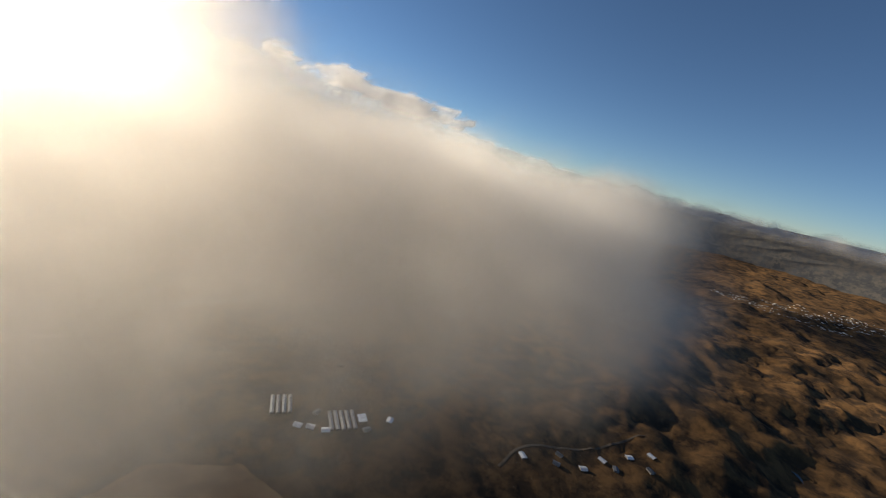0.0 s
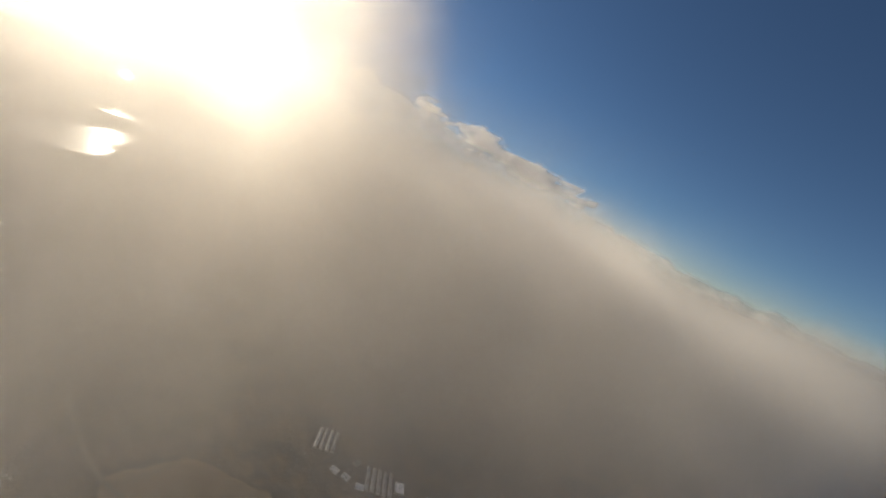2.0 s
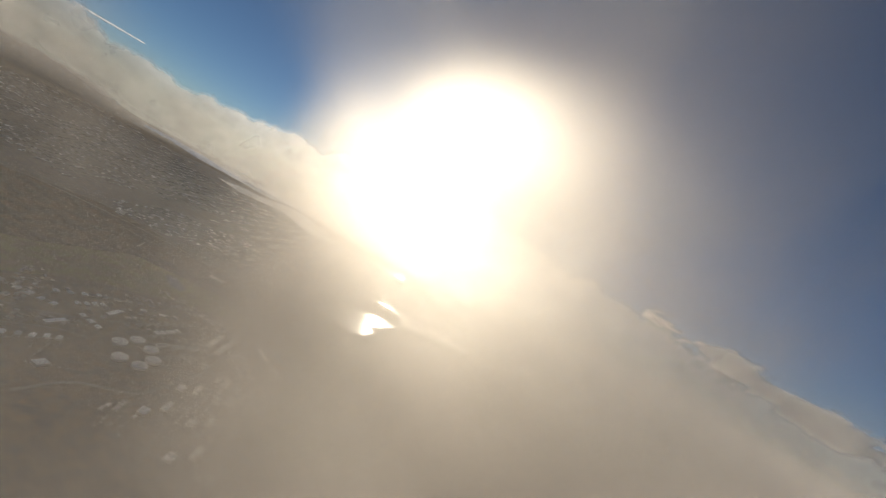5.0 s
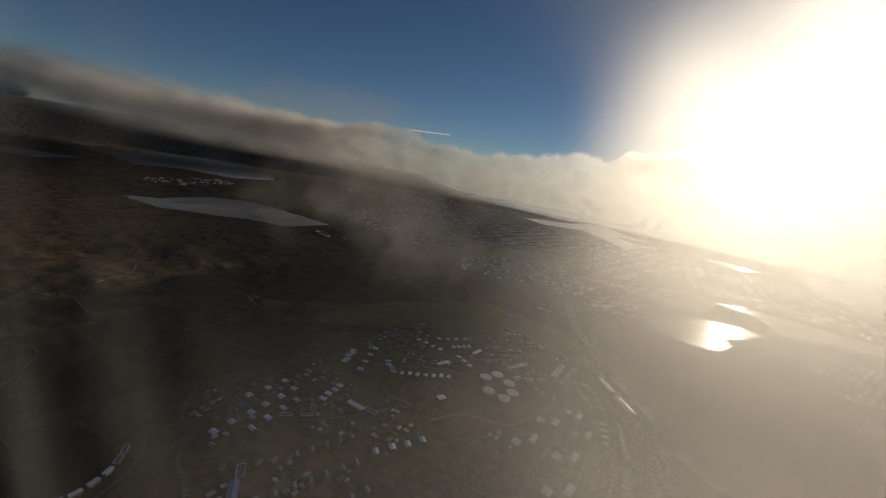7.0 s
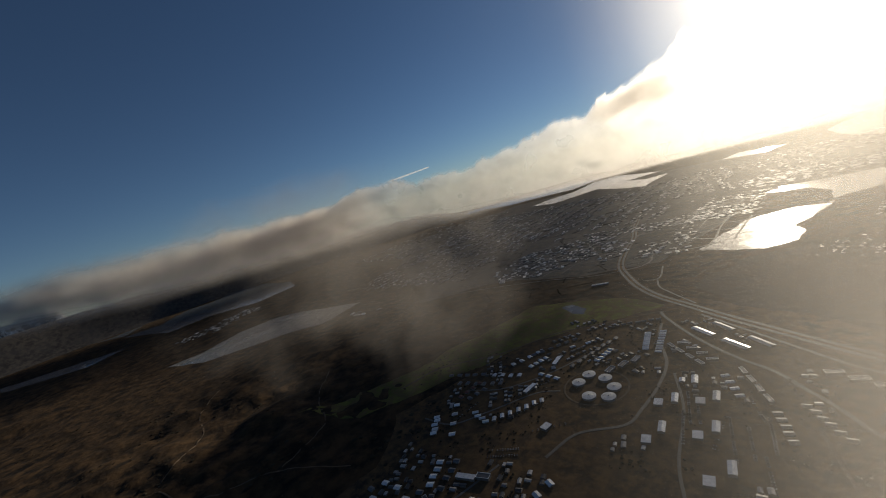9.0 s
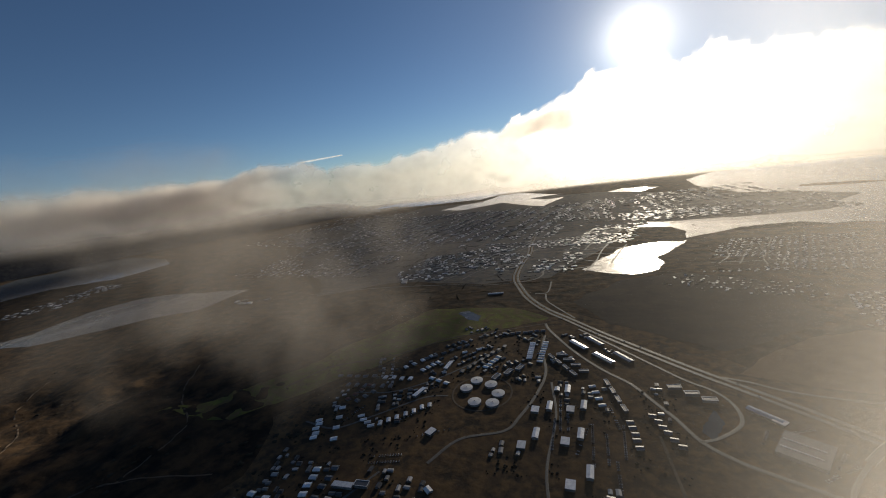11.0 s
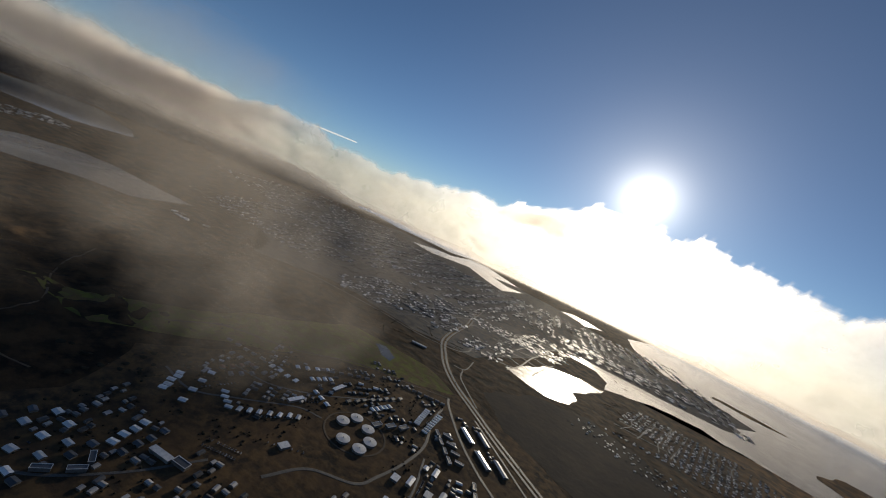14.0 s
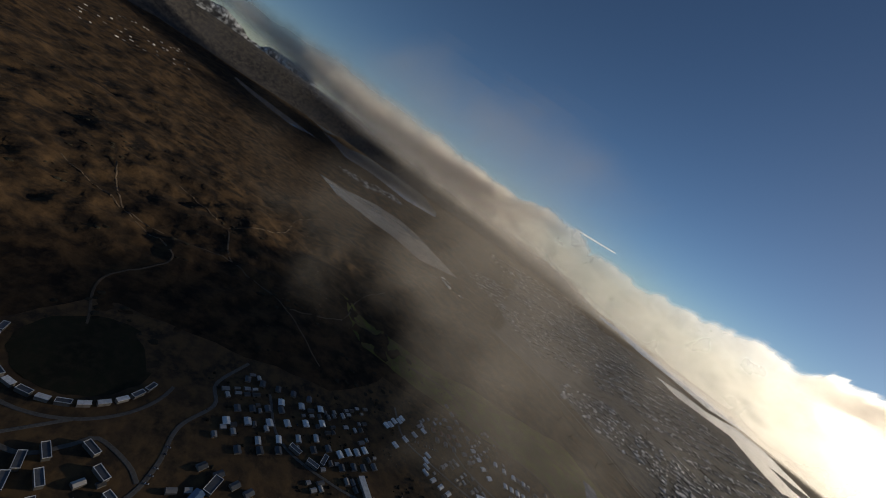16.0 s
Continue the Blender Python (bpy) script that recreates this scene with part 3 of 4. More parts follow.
row("crescent", -70, 778, -35, 697, 4, 0, 0.3)
row("dark", -24, 662, -10, 600, 5, 90)
row("dark", 10, 690, 50, 620, 6, 60)
put("shed", -147, 939, 47)
put("shed", -85, 882, 49)
put("blue_shed", -111, 965, 45)
put("blue_shed", -44, 895, 45)
row("crescent", -200, 866, -140, 800, 4, 0, 0.3)
row("crescent", -180, 880, -120, 815, 4, 60, 0.3)
put("hall", 195, 720, 52)
row("grey_block", 50, 790, 105, 760, 3, 40)
put("shed", -487, 1299, 108)
row("row", -260, 930, -250, 850, 9, 90, 0.4)
row("row", -228, 940, -222, 840, 9, 90, 0.4)
row("dark", -330, 980, -250, 1010, 6, 0)
row("pale", -340, 790, -325, 840, 5, 90)
row("dark", -390, 760, -330, 900, 8, 20)
row("grey_block", -300, 750, -260, 800, 3, 20)

# crescent of flats round the playing field
for k in range(14):
    a = radians(-92 + k * 11.9)
    put("white_flat" if k in (3, 5, 7, 9, 10, 11) else "flat", -588 + 92 * math.cos(a), -17 + 92 * math.sin(a), math.degrees(a))
for x0, y0, x1, y1 in ((-418, -17, -373, -21), (-432, -1, -372, 12), (-442, 35, -387, 71)):
    row("crescent", x0, y0, x1, y1, 3, 12, 0.5)
    put("white_flat", x1 + 9, y1 + 3, 90)
for x, y, h, k in ((-404, -156, 40, "pale"), (-386, -150, 40, "pale"), (-395, -117, 40, "red"), (-380, -125, 40, "pale"), (-353, -129, 40, "pale"), (-365, -105, 40, "dark"), (-350, -83, 42, "row"), (-336, -80, 42, "row"), (-318, -90, 42, "pale"),
                   (-352, -57, 42, "row"), (-344, -37, 42, "pale"), (-326, -42, 42, "row"), (-305, -65, 42, "dark"), (-300, -100, 42, "block"), (-330, -20, 42, "dark"), (-310, -10, 42, "red"), (-345, 10, 30, "dark"), (-320, 30, 30, "dark")):
    put(k, x, y, h)
row("pale", -515, 169, -548, 322, 6, 90)
row("row", -490, 215, -517, 308, 4, 80)
row("pale", -576, 250, -580, 320, 3, 90)
row("dark", -545, 180, -560, 250, 4, 90)
row("dark", -470, 190, -500, 330, 6, 90)
row("dark", -610, 190, -600, 300, 5, 90)
row("crescent", -486, 272, -466, 300, 2, 0)
put("crescent", -476, 318, 60)
row("pale", -494, 350, -510, 400, 4, 90)
row("dark", -470, 350, -480, 410, 4, 90)
put("block", -440, 384, 100)
put("grey_block", -410, 395, 100)
put("blue_shed", -383, 140, 60)
put("grey_block", -415, 165, 60)
row("dark", -440, 150, -400, 230, 5, 60)
row("pale", -585, 475, -600, 500, 2, 90)
row("dark", -360, 160, -330, 300, 7, 80)
row("dark", -400, 240, -380, 330, 5, 80)
row("dark", -300, 130, -280, 280, 7, 80)
row("pale", -330, 340, -300, 420, 4, 80)

# houses by the meadow
row("pale", -37, 300, -30, 199, 6, 90)
row("pale", -2, 267, -1, 186, 5, 90)
row("pale", 30, 223, 33, 160, 4, 90)
row("pale", 60, 230, 65, 170, 4, 90)
row("dark", -71, 300, -66, 200, 5, 90)

# farm sheds and country houses east of the fog
for k in range(4):
    put("farm", 377 + 7.6 * k, 268 - 5.0 * k, -36)
for k in range(5):
    put("farm", 424 + 7.6 * k, 181 - 5.2 * k, -34)
put("hall", 466, 152, -34)
for k in range(4):
    put("farm", 972 + 10 * k, 312 - 6 * k, -28)
put("blue_shed", 178, 735, 52)
for x, y in ((612, -80), (671, -126), (725, -189), (771, -227), (799, -259), (644, -129), (676, -168), (720, -213), (754, -262), (455, 130), (500, 120), (420, 210), (540, 290), (904, 121), (840, 300), (392, 190), (405, 170), (380, 205)):
    put(random.choice(("pale", "dark")), x, y, random.uniform(0, 180))

# store with a flat roof and roof lights
store = thing("store", 208, 655, 0.3, -25, "large flat-roofed store with a pale roof and light strips", "store")
bm = bmesh.new()
box(bm, -29, 29, -30, 30, -0.5, 6)
part("wall", bm, WALL_GREY, store)
bm = bmesh.new()
box(bm, -29.4, 29.4, -30.4, 30.4, 6, 6.6)
part("roof", bm, ROOF_DARK, store, "dark grey flat roof")
for y in (-12, 8):
    bm = bmesh.new()
    box(bm, -27, 22, y - 1, y + 1, 6.6, 7.2)
    part("roof_light", bm, ROOF_LIGHT, store, "bright strip of roof lights")

# ---- hot water tanks ----
tank = thing("water_tank", -350, 692, 0.3, 0, "round pale water tank with a shallow conical roof", "tank", "water tanks")
N = 40
ring = [(math.cos(2 * math.pi * k / N), math.sin(2 * math.pi * k / N)) for k in range(N)]
R = 13.6
mesh_object("wall", [(R * c, R * s, z) for z in (-0.5, 4.4) for c, s in ring], [(k, (k + 1) % N, N + (k + 1) % N, N + k) for k in range(N)], TANK_WALL, tank, smooth=True)
mesh_object("roof", [((R + .4) * c, (R + .4) * s, 4.2) for c, s in ring] + [((R + .4) * c, (R + .4) * s, 4.6) for c, s in ring] + [(1.2 * c, 1.2 * s, 5.6) for c, s in ring],
            [(k, (k + 1) % N, N + (k + 1) % N, N + k) for k in range(N)] + [(N + k, N + (k + 1) % N, 2 * N + (k + 1) % N, 2 * N + k) for k in range(N)], TANK_ROOF, tank)
mesh_object("vent", [(1.2 * c, 1.2 * s, z) for z in (5.5, 6.4) for c, s in ring], [(k, (k + 1) % N, N + (k + 1) % N, N + k) for k in range(N)] + [tuple(range(N, 2 * N))], TANK_WALL, tank, "grey roof vent")
for x, y in ((-339, 726), (-302, 718), (-276, 689), (-277, 654), (-314, 649)):
    copy_thing(tank, pose(x, y, 0.3))
road([(-313 + 64 * math.cos(a), 688 + 64 * math.sin(a)) for a in np.linspace(0.3, 2 * math.pi + 0.3, 20)], 5, "ring track round the water tanks", GRAVEL)


# ---- districts too far to tell house from house ----
def district(label, x0, y0, x1, y1, x2, y2, n, size, tall, long=1.6, turn=20):
    """Many small buildings strewn along streets over a slanted field."""
    verts, faces = [], []
    for _ in range(n):
        u, v = random.random(), random.random()
        u = round(u * 18 + 0.6 * math.sin(v * 7)) / 18 + random.uniform(-0.014, 0.014)
        x, y = x0 + (x1 - x0) * u + (x2 - x0) * v, y0 + (y1 - y0) * u + (y2 - y0) * v
        if noise.noise(Vector((x, y, 3)) / 260) < -0.27:
            continue
        w, h = size * random.uniform(0.5, 1.1), tall * random.uniform(0.35, 0.8)
        l = w * random.uniform(1, long)
        a = radians(turn + random.choice((0, 90)) + random.uniform(-6, 6))
        rh = random.choice((0.1, 0.9))
        b = len(verts)
        for px, py, pz in ((-1, -1, 0), (1, -1, 0), (1, 1, 0), (-1, 1, 0), (-1, -1, h), (1, -1, h), (1, 1, h), (-1, 1, h), (0, -1, h + rh), (0, 1, h + rh)):
            qx, qy = px * w / 2, py * l / 2
            verts.append(fold(x + qx * math.cos(a) - qy * math.sin(a), y + qx * math.sin(a) + qy * math.cos(a), pz + relief(x, y) + 0.1))
        faces += [tuple(b + i for i in f) for f in ((0, 1, 5, 4), (2, 3, 7, 6), (1, 2, 6, 5), (3, 0, 4, 7), (4, 5, 8), (6, 7, 9), (5, 6, 9, 8), (7, 4, 8, 9))]
    ob = mesh_object("distant_houses", verts, faces, FAR_HOUSES)
    return tagged(ob, label, "houses", kind="stuff")


district("white and grey houses in curving suburban streets", 455, 1130, 780, 1150, 500, 1380, 560, 6.8, 2.8)
district("far suburb of pale houses above the lagoon", 190, 1560, 640, 1600, 330, 2060, 1500, 5.8, 2.6)
district("far suburb of pale houses above the bay", 640, 1560, 1100, 1480, 800, 2050, 1200, 5.8, 2.6)
district("scattered houses on the moor beside the lagoon", 60, 1420, 420, 1300, 120, 1560, 120, 6, 2.8)
district("industrial quarter of pale sheds beside the motorway", -1150, 1430, -560, 1470, -980, 2150, 760, 12, 4, 2.6)
district("industrial quarter of pale sheds beside the lagoon", -440, 1560, -260, 1600, -440, 2250, 190, 12, 4, 2.4)
district("industrial harbour quarter beside the bay", -330, 2060, -60, 2080, -260, 2560, 320, 13, 4, 2.6)
district("harbour sheds and quays on the far shore", -100, 2640, 1000, 2700, -80, 2980, 320, 18, 6, 3.0)
district("pale roofs of the city spread to the shore", -2400, 2250, -500, 2250, -2300, 3700, 4200, 13, 5, 2.2)
district("pale roofs of the city spread to the shore", -500, 2600, 1000, 3000, -700, 3800, 1500, 13, 5, 2.2)
district("far grey quarters beyond the city", -3500, 2500, -2300, 2300, -3600, 4300, 900, 15, 5, 2.2)
district("pale suburb beyond the golf course", -2300, 1500, -1150, 1500, -2300, 2250, 1500, 10, 4.5, 2.0)
district("small white town between two lakes", -3250, 650, -2950, 640, -3450, 1330, 230, 15, 5, 1.6)
district("scattered pale farms on the heath", -4200, -1200, -3000, -1000, -4300, -600, 70, 15, 5, 1.6)
district("row of white institution buildings by the lake", -1700, 1080, -1540, 1120, -1710, 1130, 14, 18, 7, 2.4)
district("white buildings in a line at the city's edge", -1090, 1380, -960, 1420, -1095, 1395, 12, 18, 7, 2.4)
district("pale town under the eastern hills", 2700, -300, 3300, -1100, 2500, -800, 900, 6.5, 3, 1.6)
district("pale houses along the eastern road", 2250, -1150, 2900, -1350, 2300, -1400, 320, 6.5, 3, 1.6)


def far_streets(label, x0, y0, x1, y1, x2, y2, nu, nv, width):
    """Thin winding streets over a far district, with gaps."""
    verts, faces = [], []
    for along, n in ((0, nu), (1, nv)):
        for k in range(n):
            last = False
            for i in range(61):
                u, v = (k + 0.5) / n + 0.05 * noise.noise(Vector((k * 3.1, i * 0.06, along))), i / 60
                if along:
                    u, v = v, u
                x, y = x0 + (x1 - x0) * u + (x2 - x0) * v, y0 + (y1 - y0) * u + (y2 - y0) * v
                if noise.noise(Vector((x, y, k)) / 240) < -0.05:
                    last = False
                    continue
                dx, dy = ((x1 - x0), (y1 - y0)) if along else ((x2 - x0), (y2 - y0))
                d = math.hypot(dx, dy)
                ox, oy = -dy / d * width / 2, dx / d * width / 2
                verts += [fold(x + ox, y + oy, relief(x, y) + 0.6), fold(x - ox, y - oy, relief(x, y) + 0.6)]
                b = len(verts)
                if last:
                    faces.append((b - 4, b - 3, b - 1, b - 2))
                last = True
    return tagged(mesh_object("far_streets", verts, faces, ASPHALT), label, "streets", kind="stuff")


far_streets("thin pale streets of the distant city", -2400, 2250, -500, 2250, -2300, 3700, 16, 12, 9)
far_streets("thin pale streets of the shore quarter", -500, 2600, 1000, 3000, -700, 3800, 10, 8, 9)
far_streets("thin pale streets of the suburb beyond the golf course", -2300, 1500, -1150, 1500, -2300, 2250, 10, 7, 7)
far_streets("thin pale streets of the industrial quarter", -1150, 1430, -560, 1470, -980, 2150, 7, 8, 7)
far_streets("thin pale streets above the lagoon", 190, 1560, 640, 1600, 330, 2060, 7, 6, 5)
far_streets("thin pale streets above the bay", 640, 1560, 1100, 1480, 800, 2050, 7, 6, 5)
far_streets("thin pale streets of the harbour", -420, 1560, -80, 1600, -300, 2560, 4, 9, 7)


# ---- cars, shrubs and tracks ----
car = thing("car", 0, 0, 0.9, 0, "parked or passing family car", "car", "cars")
bm = bmesh.new()
box(bm, -0.9, 0.9, -2.2, 2.2, 0.35, 0.95)
bmesh.ops.bevel(bm, geom=bm.edges[:], offset=0.12, segments=1, affect="EDGES")
part("body", bm, CAR_PAINT, car)
bm = bmesh.new()
box(bm, -0.78, 0.78, -1.3, 1.0, 0.95, 1.45)
for v in bm.verts:
    if v.co.z > 1.2:
        v.co.x *= 0.82
        v.co.y = v.co.y * 0.72 - 0.05
part("cabin", bm, CAR_GLASS, car, "dark glazed cabin")
for sx in (-0.85, 0.85):
    for y in (-1.4, 1.4):
        bm = bmesh.new()
        bmesh.ops.create_cone(bm, cap_ends=True, segments=12, radius1=0.33, radius2=0.33, depth=0.22, matrix=Matrix.Translation((sx, y, 0.33)) @ Matrix.Rotation(math.pi / 2, 4, "Y"))
        part("wheel", bm, RUBBER, car)
first_car = True


def park(x, y, heading, lift=0.5):
    global first_car
    m = pose(x, y, relief(x, y) + lift, 0, 0, heading)
    if first_car:
        first_car = False
        car.matrix_world = m
    else:
        copy_thing(car, m)


for k in range(34):
    i = random.randrange(20, len(hw) - 30)
    d = (hw[i + 1] - hw[i]).normalized()
    side_ = random.choice((-9.8, -6.4, 6.4, 9.8))
    q = hw[i] + Vector((-d.y, d.x, 0)) * side_
    park(q.x, q.y, math.degrees(math.atan2(d.y, d.x)) - 90, 0.85)
for x0, y0, x1, y1, n in ((-60, 700, -40, 640, 12), (-100, 560, -90, 640, 12), (-150, 640, -140, 560, 12), (215, 600, 260, 640, 12), (160, 660, 175, 700, 8), (-400, 620, -440, 560, 10), (-330, 560, -390, 520, 8), (-470, 110, -400, 95, 8), (-520, 200, -540, 290, 8)):
    for k in range(n):
        t = k / (n - 1)
        if random.random() < 0.8:
            park(x0 + (x1 - x0) * t, y0 + (y1 - y0) * t, math.degrees(math.atan2(y1 - y0, x1 - x0)) + random.choice((0, 180)))

SHRUB = material("bare_shrubs", (0.035, 0.030, 0.020), 0.95, by_island=0.5, spec=0.1)
verts, faces = [], []
ico = bmesh.new()
bmesh.ops.create_icosphere(ico, subdivisions=1, radius=1)
iv, jf = [v.co.copy() for v in ico.verts], [tuple(v.index for v in f.verts) for f in ico.faces]
ico.free()
for x0, x1, y0, y1, n in ((-640, -380, 440, 720, 420), (-620, -300, 130, 420, 420), (-430, -260, -160, 60, 160), (-240, 60, 480, 780, 300), (-420, -220, 720, 1000, 320), (-70, 80, 150, 310, 120), (-800, -560, 600, 800, 150)):
    for _ in range(n):
        x, y = random.uniform(x0, x1), random.uniform(y0, y1)
        if noise.noise(Vector((x, y, 8)) / 55) < 0.0 or math.hypot(x + 313, y - 688) < 70:
            continue
        r, b = random.uniform(1.0, 2.8), len(verts)
        verts += [Vector((x, y, relief(x, y) + r * 0.35)) + Vector((v.x * r * random.uniform(0.7, 1.4), v.y * r * random.uniform(0.7, 1.4), v.z * r * 0.6)) for v in iv]
        faces += [tuple(b + i for i in f) for f in jf]
tagged(mesh_object("shrubs", verts, faces, SHRUB), "dark leafless shrubs between the houses", "shrubs", kind="stuff")

verts, faces = [], []
for _ in range(2600):
    a, r = radians(random.uniform(20, 120)), random.uniform(500, 2200)
    x, y = -math.sin(a) * r, math.cos(a) * r
    if x > -620 or y > 560 or noise.noise(Vector((x, y, 1)) / 180) < 0.05:
        continue
    h, b = random.uniform(1.2, 4.0), len(verts)
    verts += [Vector((x, y, relief(x, y) + h * 0.1)) + Vector((v.x * h * random.uniform(1, 2.6), v.y * h * random.uniform(1, 2.6), v.z * h * 0.35)) for v in iv]
    faces += [tuple(b + i for i in f) for f in jf]
tagged(mesh_object("heather_clumps", verts, faces, SHRUB), "dark clumps of heather scattered over the heath", "heather", kind="stuff")

for ctrl in ([(-700, 330), (-860, 250), (-980, 120), (-1150, 80), (-1300, -60)], [(-860, 250), (-900, 400), (-1050, 480), (-1200, 620)], [(-640, -40), (-760, -60), (-900, 10), (-1050, -120), (-1250, -200)],
             [(-1150, 80), (-1300, 240), (-1500, 300), (-1650, 420)], [(-980, 120), (-1020, -80), (-1180, -300)], [(700, 200), (900, 120), (1150, 150), (1400, 60)]):
    road(ctrl, 4.5, "pale dirt track winding over the heath", GRAVEL, 0.5, "dirt_track")
for ctrl in ([(-640, 500), (-560, 500), (-500, 560), (-430, 640), (-380, 660)], [(-600, 620), (-520, 640), (-460, 690), (-420, 740), (-330, 880)], [(-590, 230), (-500, 250), (-440, 330), (-400, 430)], [(-180, 760), (-150, 650), (-140, 520), (-120, 440)],
             [(-51, 330), (-19, 310), (-15, 190), (9, 140)], [(9, 270), (14, 200), (47, 160)]):
    road(ctrl, 6, "narrow residential street", ASPHALT, 0.45, "street")


# belts of bare trees and hedges between the far quarters
verts, faces = [], []
for x0, x1, y0, y1, n in ((-2300, -560, 1480, 2250, 90), (-2400, 300, 2250, 3700, 130), (150, 1100, 1500, 2050, 60), (-1000, -420, 1200, 1500, 24)):
    for _ in range(n):
        x, y, a = random.uniform(x0, x1), random.uniform(y0, y1), radians(random.choice((20, 110)) + random.gauss(0, 14))
        for k in range(random.randint(5, 18)):
            px, py = x + math.cos(a) * k * 6 + random.uniform(-2, 2), y + math.sin(a) * k * 6 + random.uniform(-2, 2)
            r, b = random.uniform(1.4, 3.2) * (1.2 if y0 > 2000 else 0.7), len(verts)
            verts += [fold(px + v.x * r * random.uniform(0.8, 1.4), py + v.y * r * random.uniform(0.8, 1.4), relief(px, py) + r * 0.4 + v.z * r * 0.7) for v in iv]
            faces += [tuple(b + i for i in f) for f in jf]
tagged(mesh_object("tree_belts", verts, faces, SHRUB), "dark belts of bare trees between the far quarters", "trees", kind="stuff")

# small houses filling the blocks between the streets
road_points = np.array([(p.x, p.y, w / 2) for pts_, w in ROADS for p in pts_])


def is_free(x, y, gap=11.0):
    if math.hypot(x + 313, y - 688) < 78:
        return False
    if min(math.hypot(x - a, y - b) for a, b in BUILT) < gap:
        return False
    return (np.hypot(road_points[:, 0] - x, road_points[:, 1] - y) - road_points[:, 2]).min() > 7


NEAR_ROOFS = material("small_house_roofs", (0.34, 0.32, 0.30), 0.45, by_island=0.9, spec=0.5, skew=1.8)


def infill(label, x0, y0, x1, y1, turn, along, across, keep):
    """Small gabled houses on both sides of narrow lanes, turned by the given degrees."""
    c, s_ = math.cos(radians(turn)), math.sin(radians(turn))
    mx, my = (x0 + x1) / 2, (y0 + y1) / 2
    reach = math.hypot(x1 - x0, y1 - y0) / 2
    verts, faces, slots = [], [], []
    k = int(reach / across) + 1
    for i in range(-k, k + 1):
        for j in range(-int(reach / along) - 1, int(reach / along) + 2):
            u, v = i * across + (across * 0.2 if i % 2 else -across * 0.2), j * along
            u, v = u + random.uniform(-2, 2) + 6 * math.sin(v / 40), v + random.uniform(-3, 3)
            x, y = mx + u * c - v * s_, my + u * s_ + v * c
            if not (x0 < x < x1 and y0 < y < y1) or noise.noise(Vector((x, y, 5)) / 60) < keep or random.random() < 0.2 or not is_free(x, y, 10):
                continue
            w, h, rh = random.uniform(5.5, 8) / 2, random.uniform(2.2, 3.2), random.uniform(0.6, 1.5)
            l, a = w * random.uniform(1.1, 1.7), radians(turn + random.choice((0, 90)) + random.uniform(-6, 6))
            b = len(verts)
            for px, py, pz in ((-1, -1, 0), (1, -1, 0), (1, 1, 0), (-1, 1, 0), (-1, -1, h), (1, -1, h), (1, 1, h), (-1, 1, h), (0, -1, h + rh), (0, 1, h + rh)):
                qx, qy = px * w, py * l
                verts.append((x + qx * math.cos(a) - qy * math.sin(a), y + qx * math.sin(a) + qy * math.cos(a), pz + relief(x, y) + 0.1))
            faces += [tuple(b + i_ for i_ in f) for f in ((0, 1, 5, 4), (2, 3, 7, 6), (1, 2, 6, 5), (3, 0, 4, 7), (4, 5, 8), (6, 7, 9), (5, 6, 9, 8), (7, 4, 8, 9))]
            slots += [1, 1, 1, 1, 1, 1, 0, 0]
    ob = mesh_object("small_houses", verts, faces, NEAR_ROOFS)
    ob.data.materials.append(WALL_GREY)
    ob.data.polygons.foreach_set("material_index", slots)
    return tagged(ob, label, "houses", kind="stuff")


infill("small grey and dark roofed houses west of the tanks", -640, 545, -420, 780, 25, 15, 17, -0.02)
infill("small grey and dark roofed houses along the edge road", -500, 740, -240, 1010, -35, 16, 18, 0.0)
infill("small dark roofed houses and sheds of the suburb", -625, 150, -420, 420, 15, 15, 17, -0.02)
infill("small dark roofed houses beside the winding road", -420, 120, -270, 440, 10, 16, 18, 0.06)
infill("small dark houses round the white ones", -420, -190, -250, 60, 42, 15, 17, 0.05)
infill("low huts and garages among the apartment blocks", -240, 480, 60, 800, 5, 16, 22, 0.18)
infill("small houses by the meadow", -81, 150, 84, 320, 5, 17, 20, 0.0)
infill("low sheds beside the motorway", -200, 840, -20, 1010, 47, 15, 17, 0.15)
for x0, y0, x1, y1, n in ((-150, 700, -135, 610, 20), (-138, 705, -122, 615, 20), (-85, 640, -72, 540, 20), (-60, 620, -50, 540, 16), (-35, 650, -28, 570, 16), (-230, 960, -236, 880, 12), (190, 690, 235, 715, 12), (225, 610, 255, 665, 12), (-470, 620, -420, 690, 14),
                         (-560, 520, -545, 580, 10), (-430, 440, -380, 460, 12), (-435, 455, -385, 475, 12), (-40, 560, -30, 490, 14)):
    for k in range(n):
        t = k / (n - 1)
        if random.random() < 0.8:
            park(x0 + (x1 - x0) * t, y0 + (y1 - y0) * t, math.degrees(math.atan2(y1 - y0, x1 - x0)) + random.choice((0, 180)), 0.3)


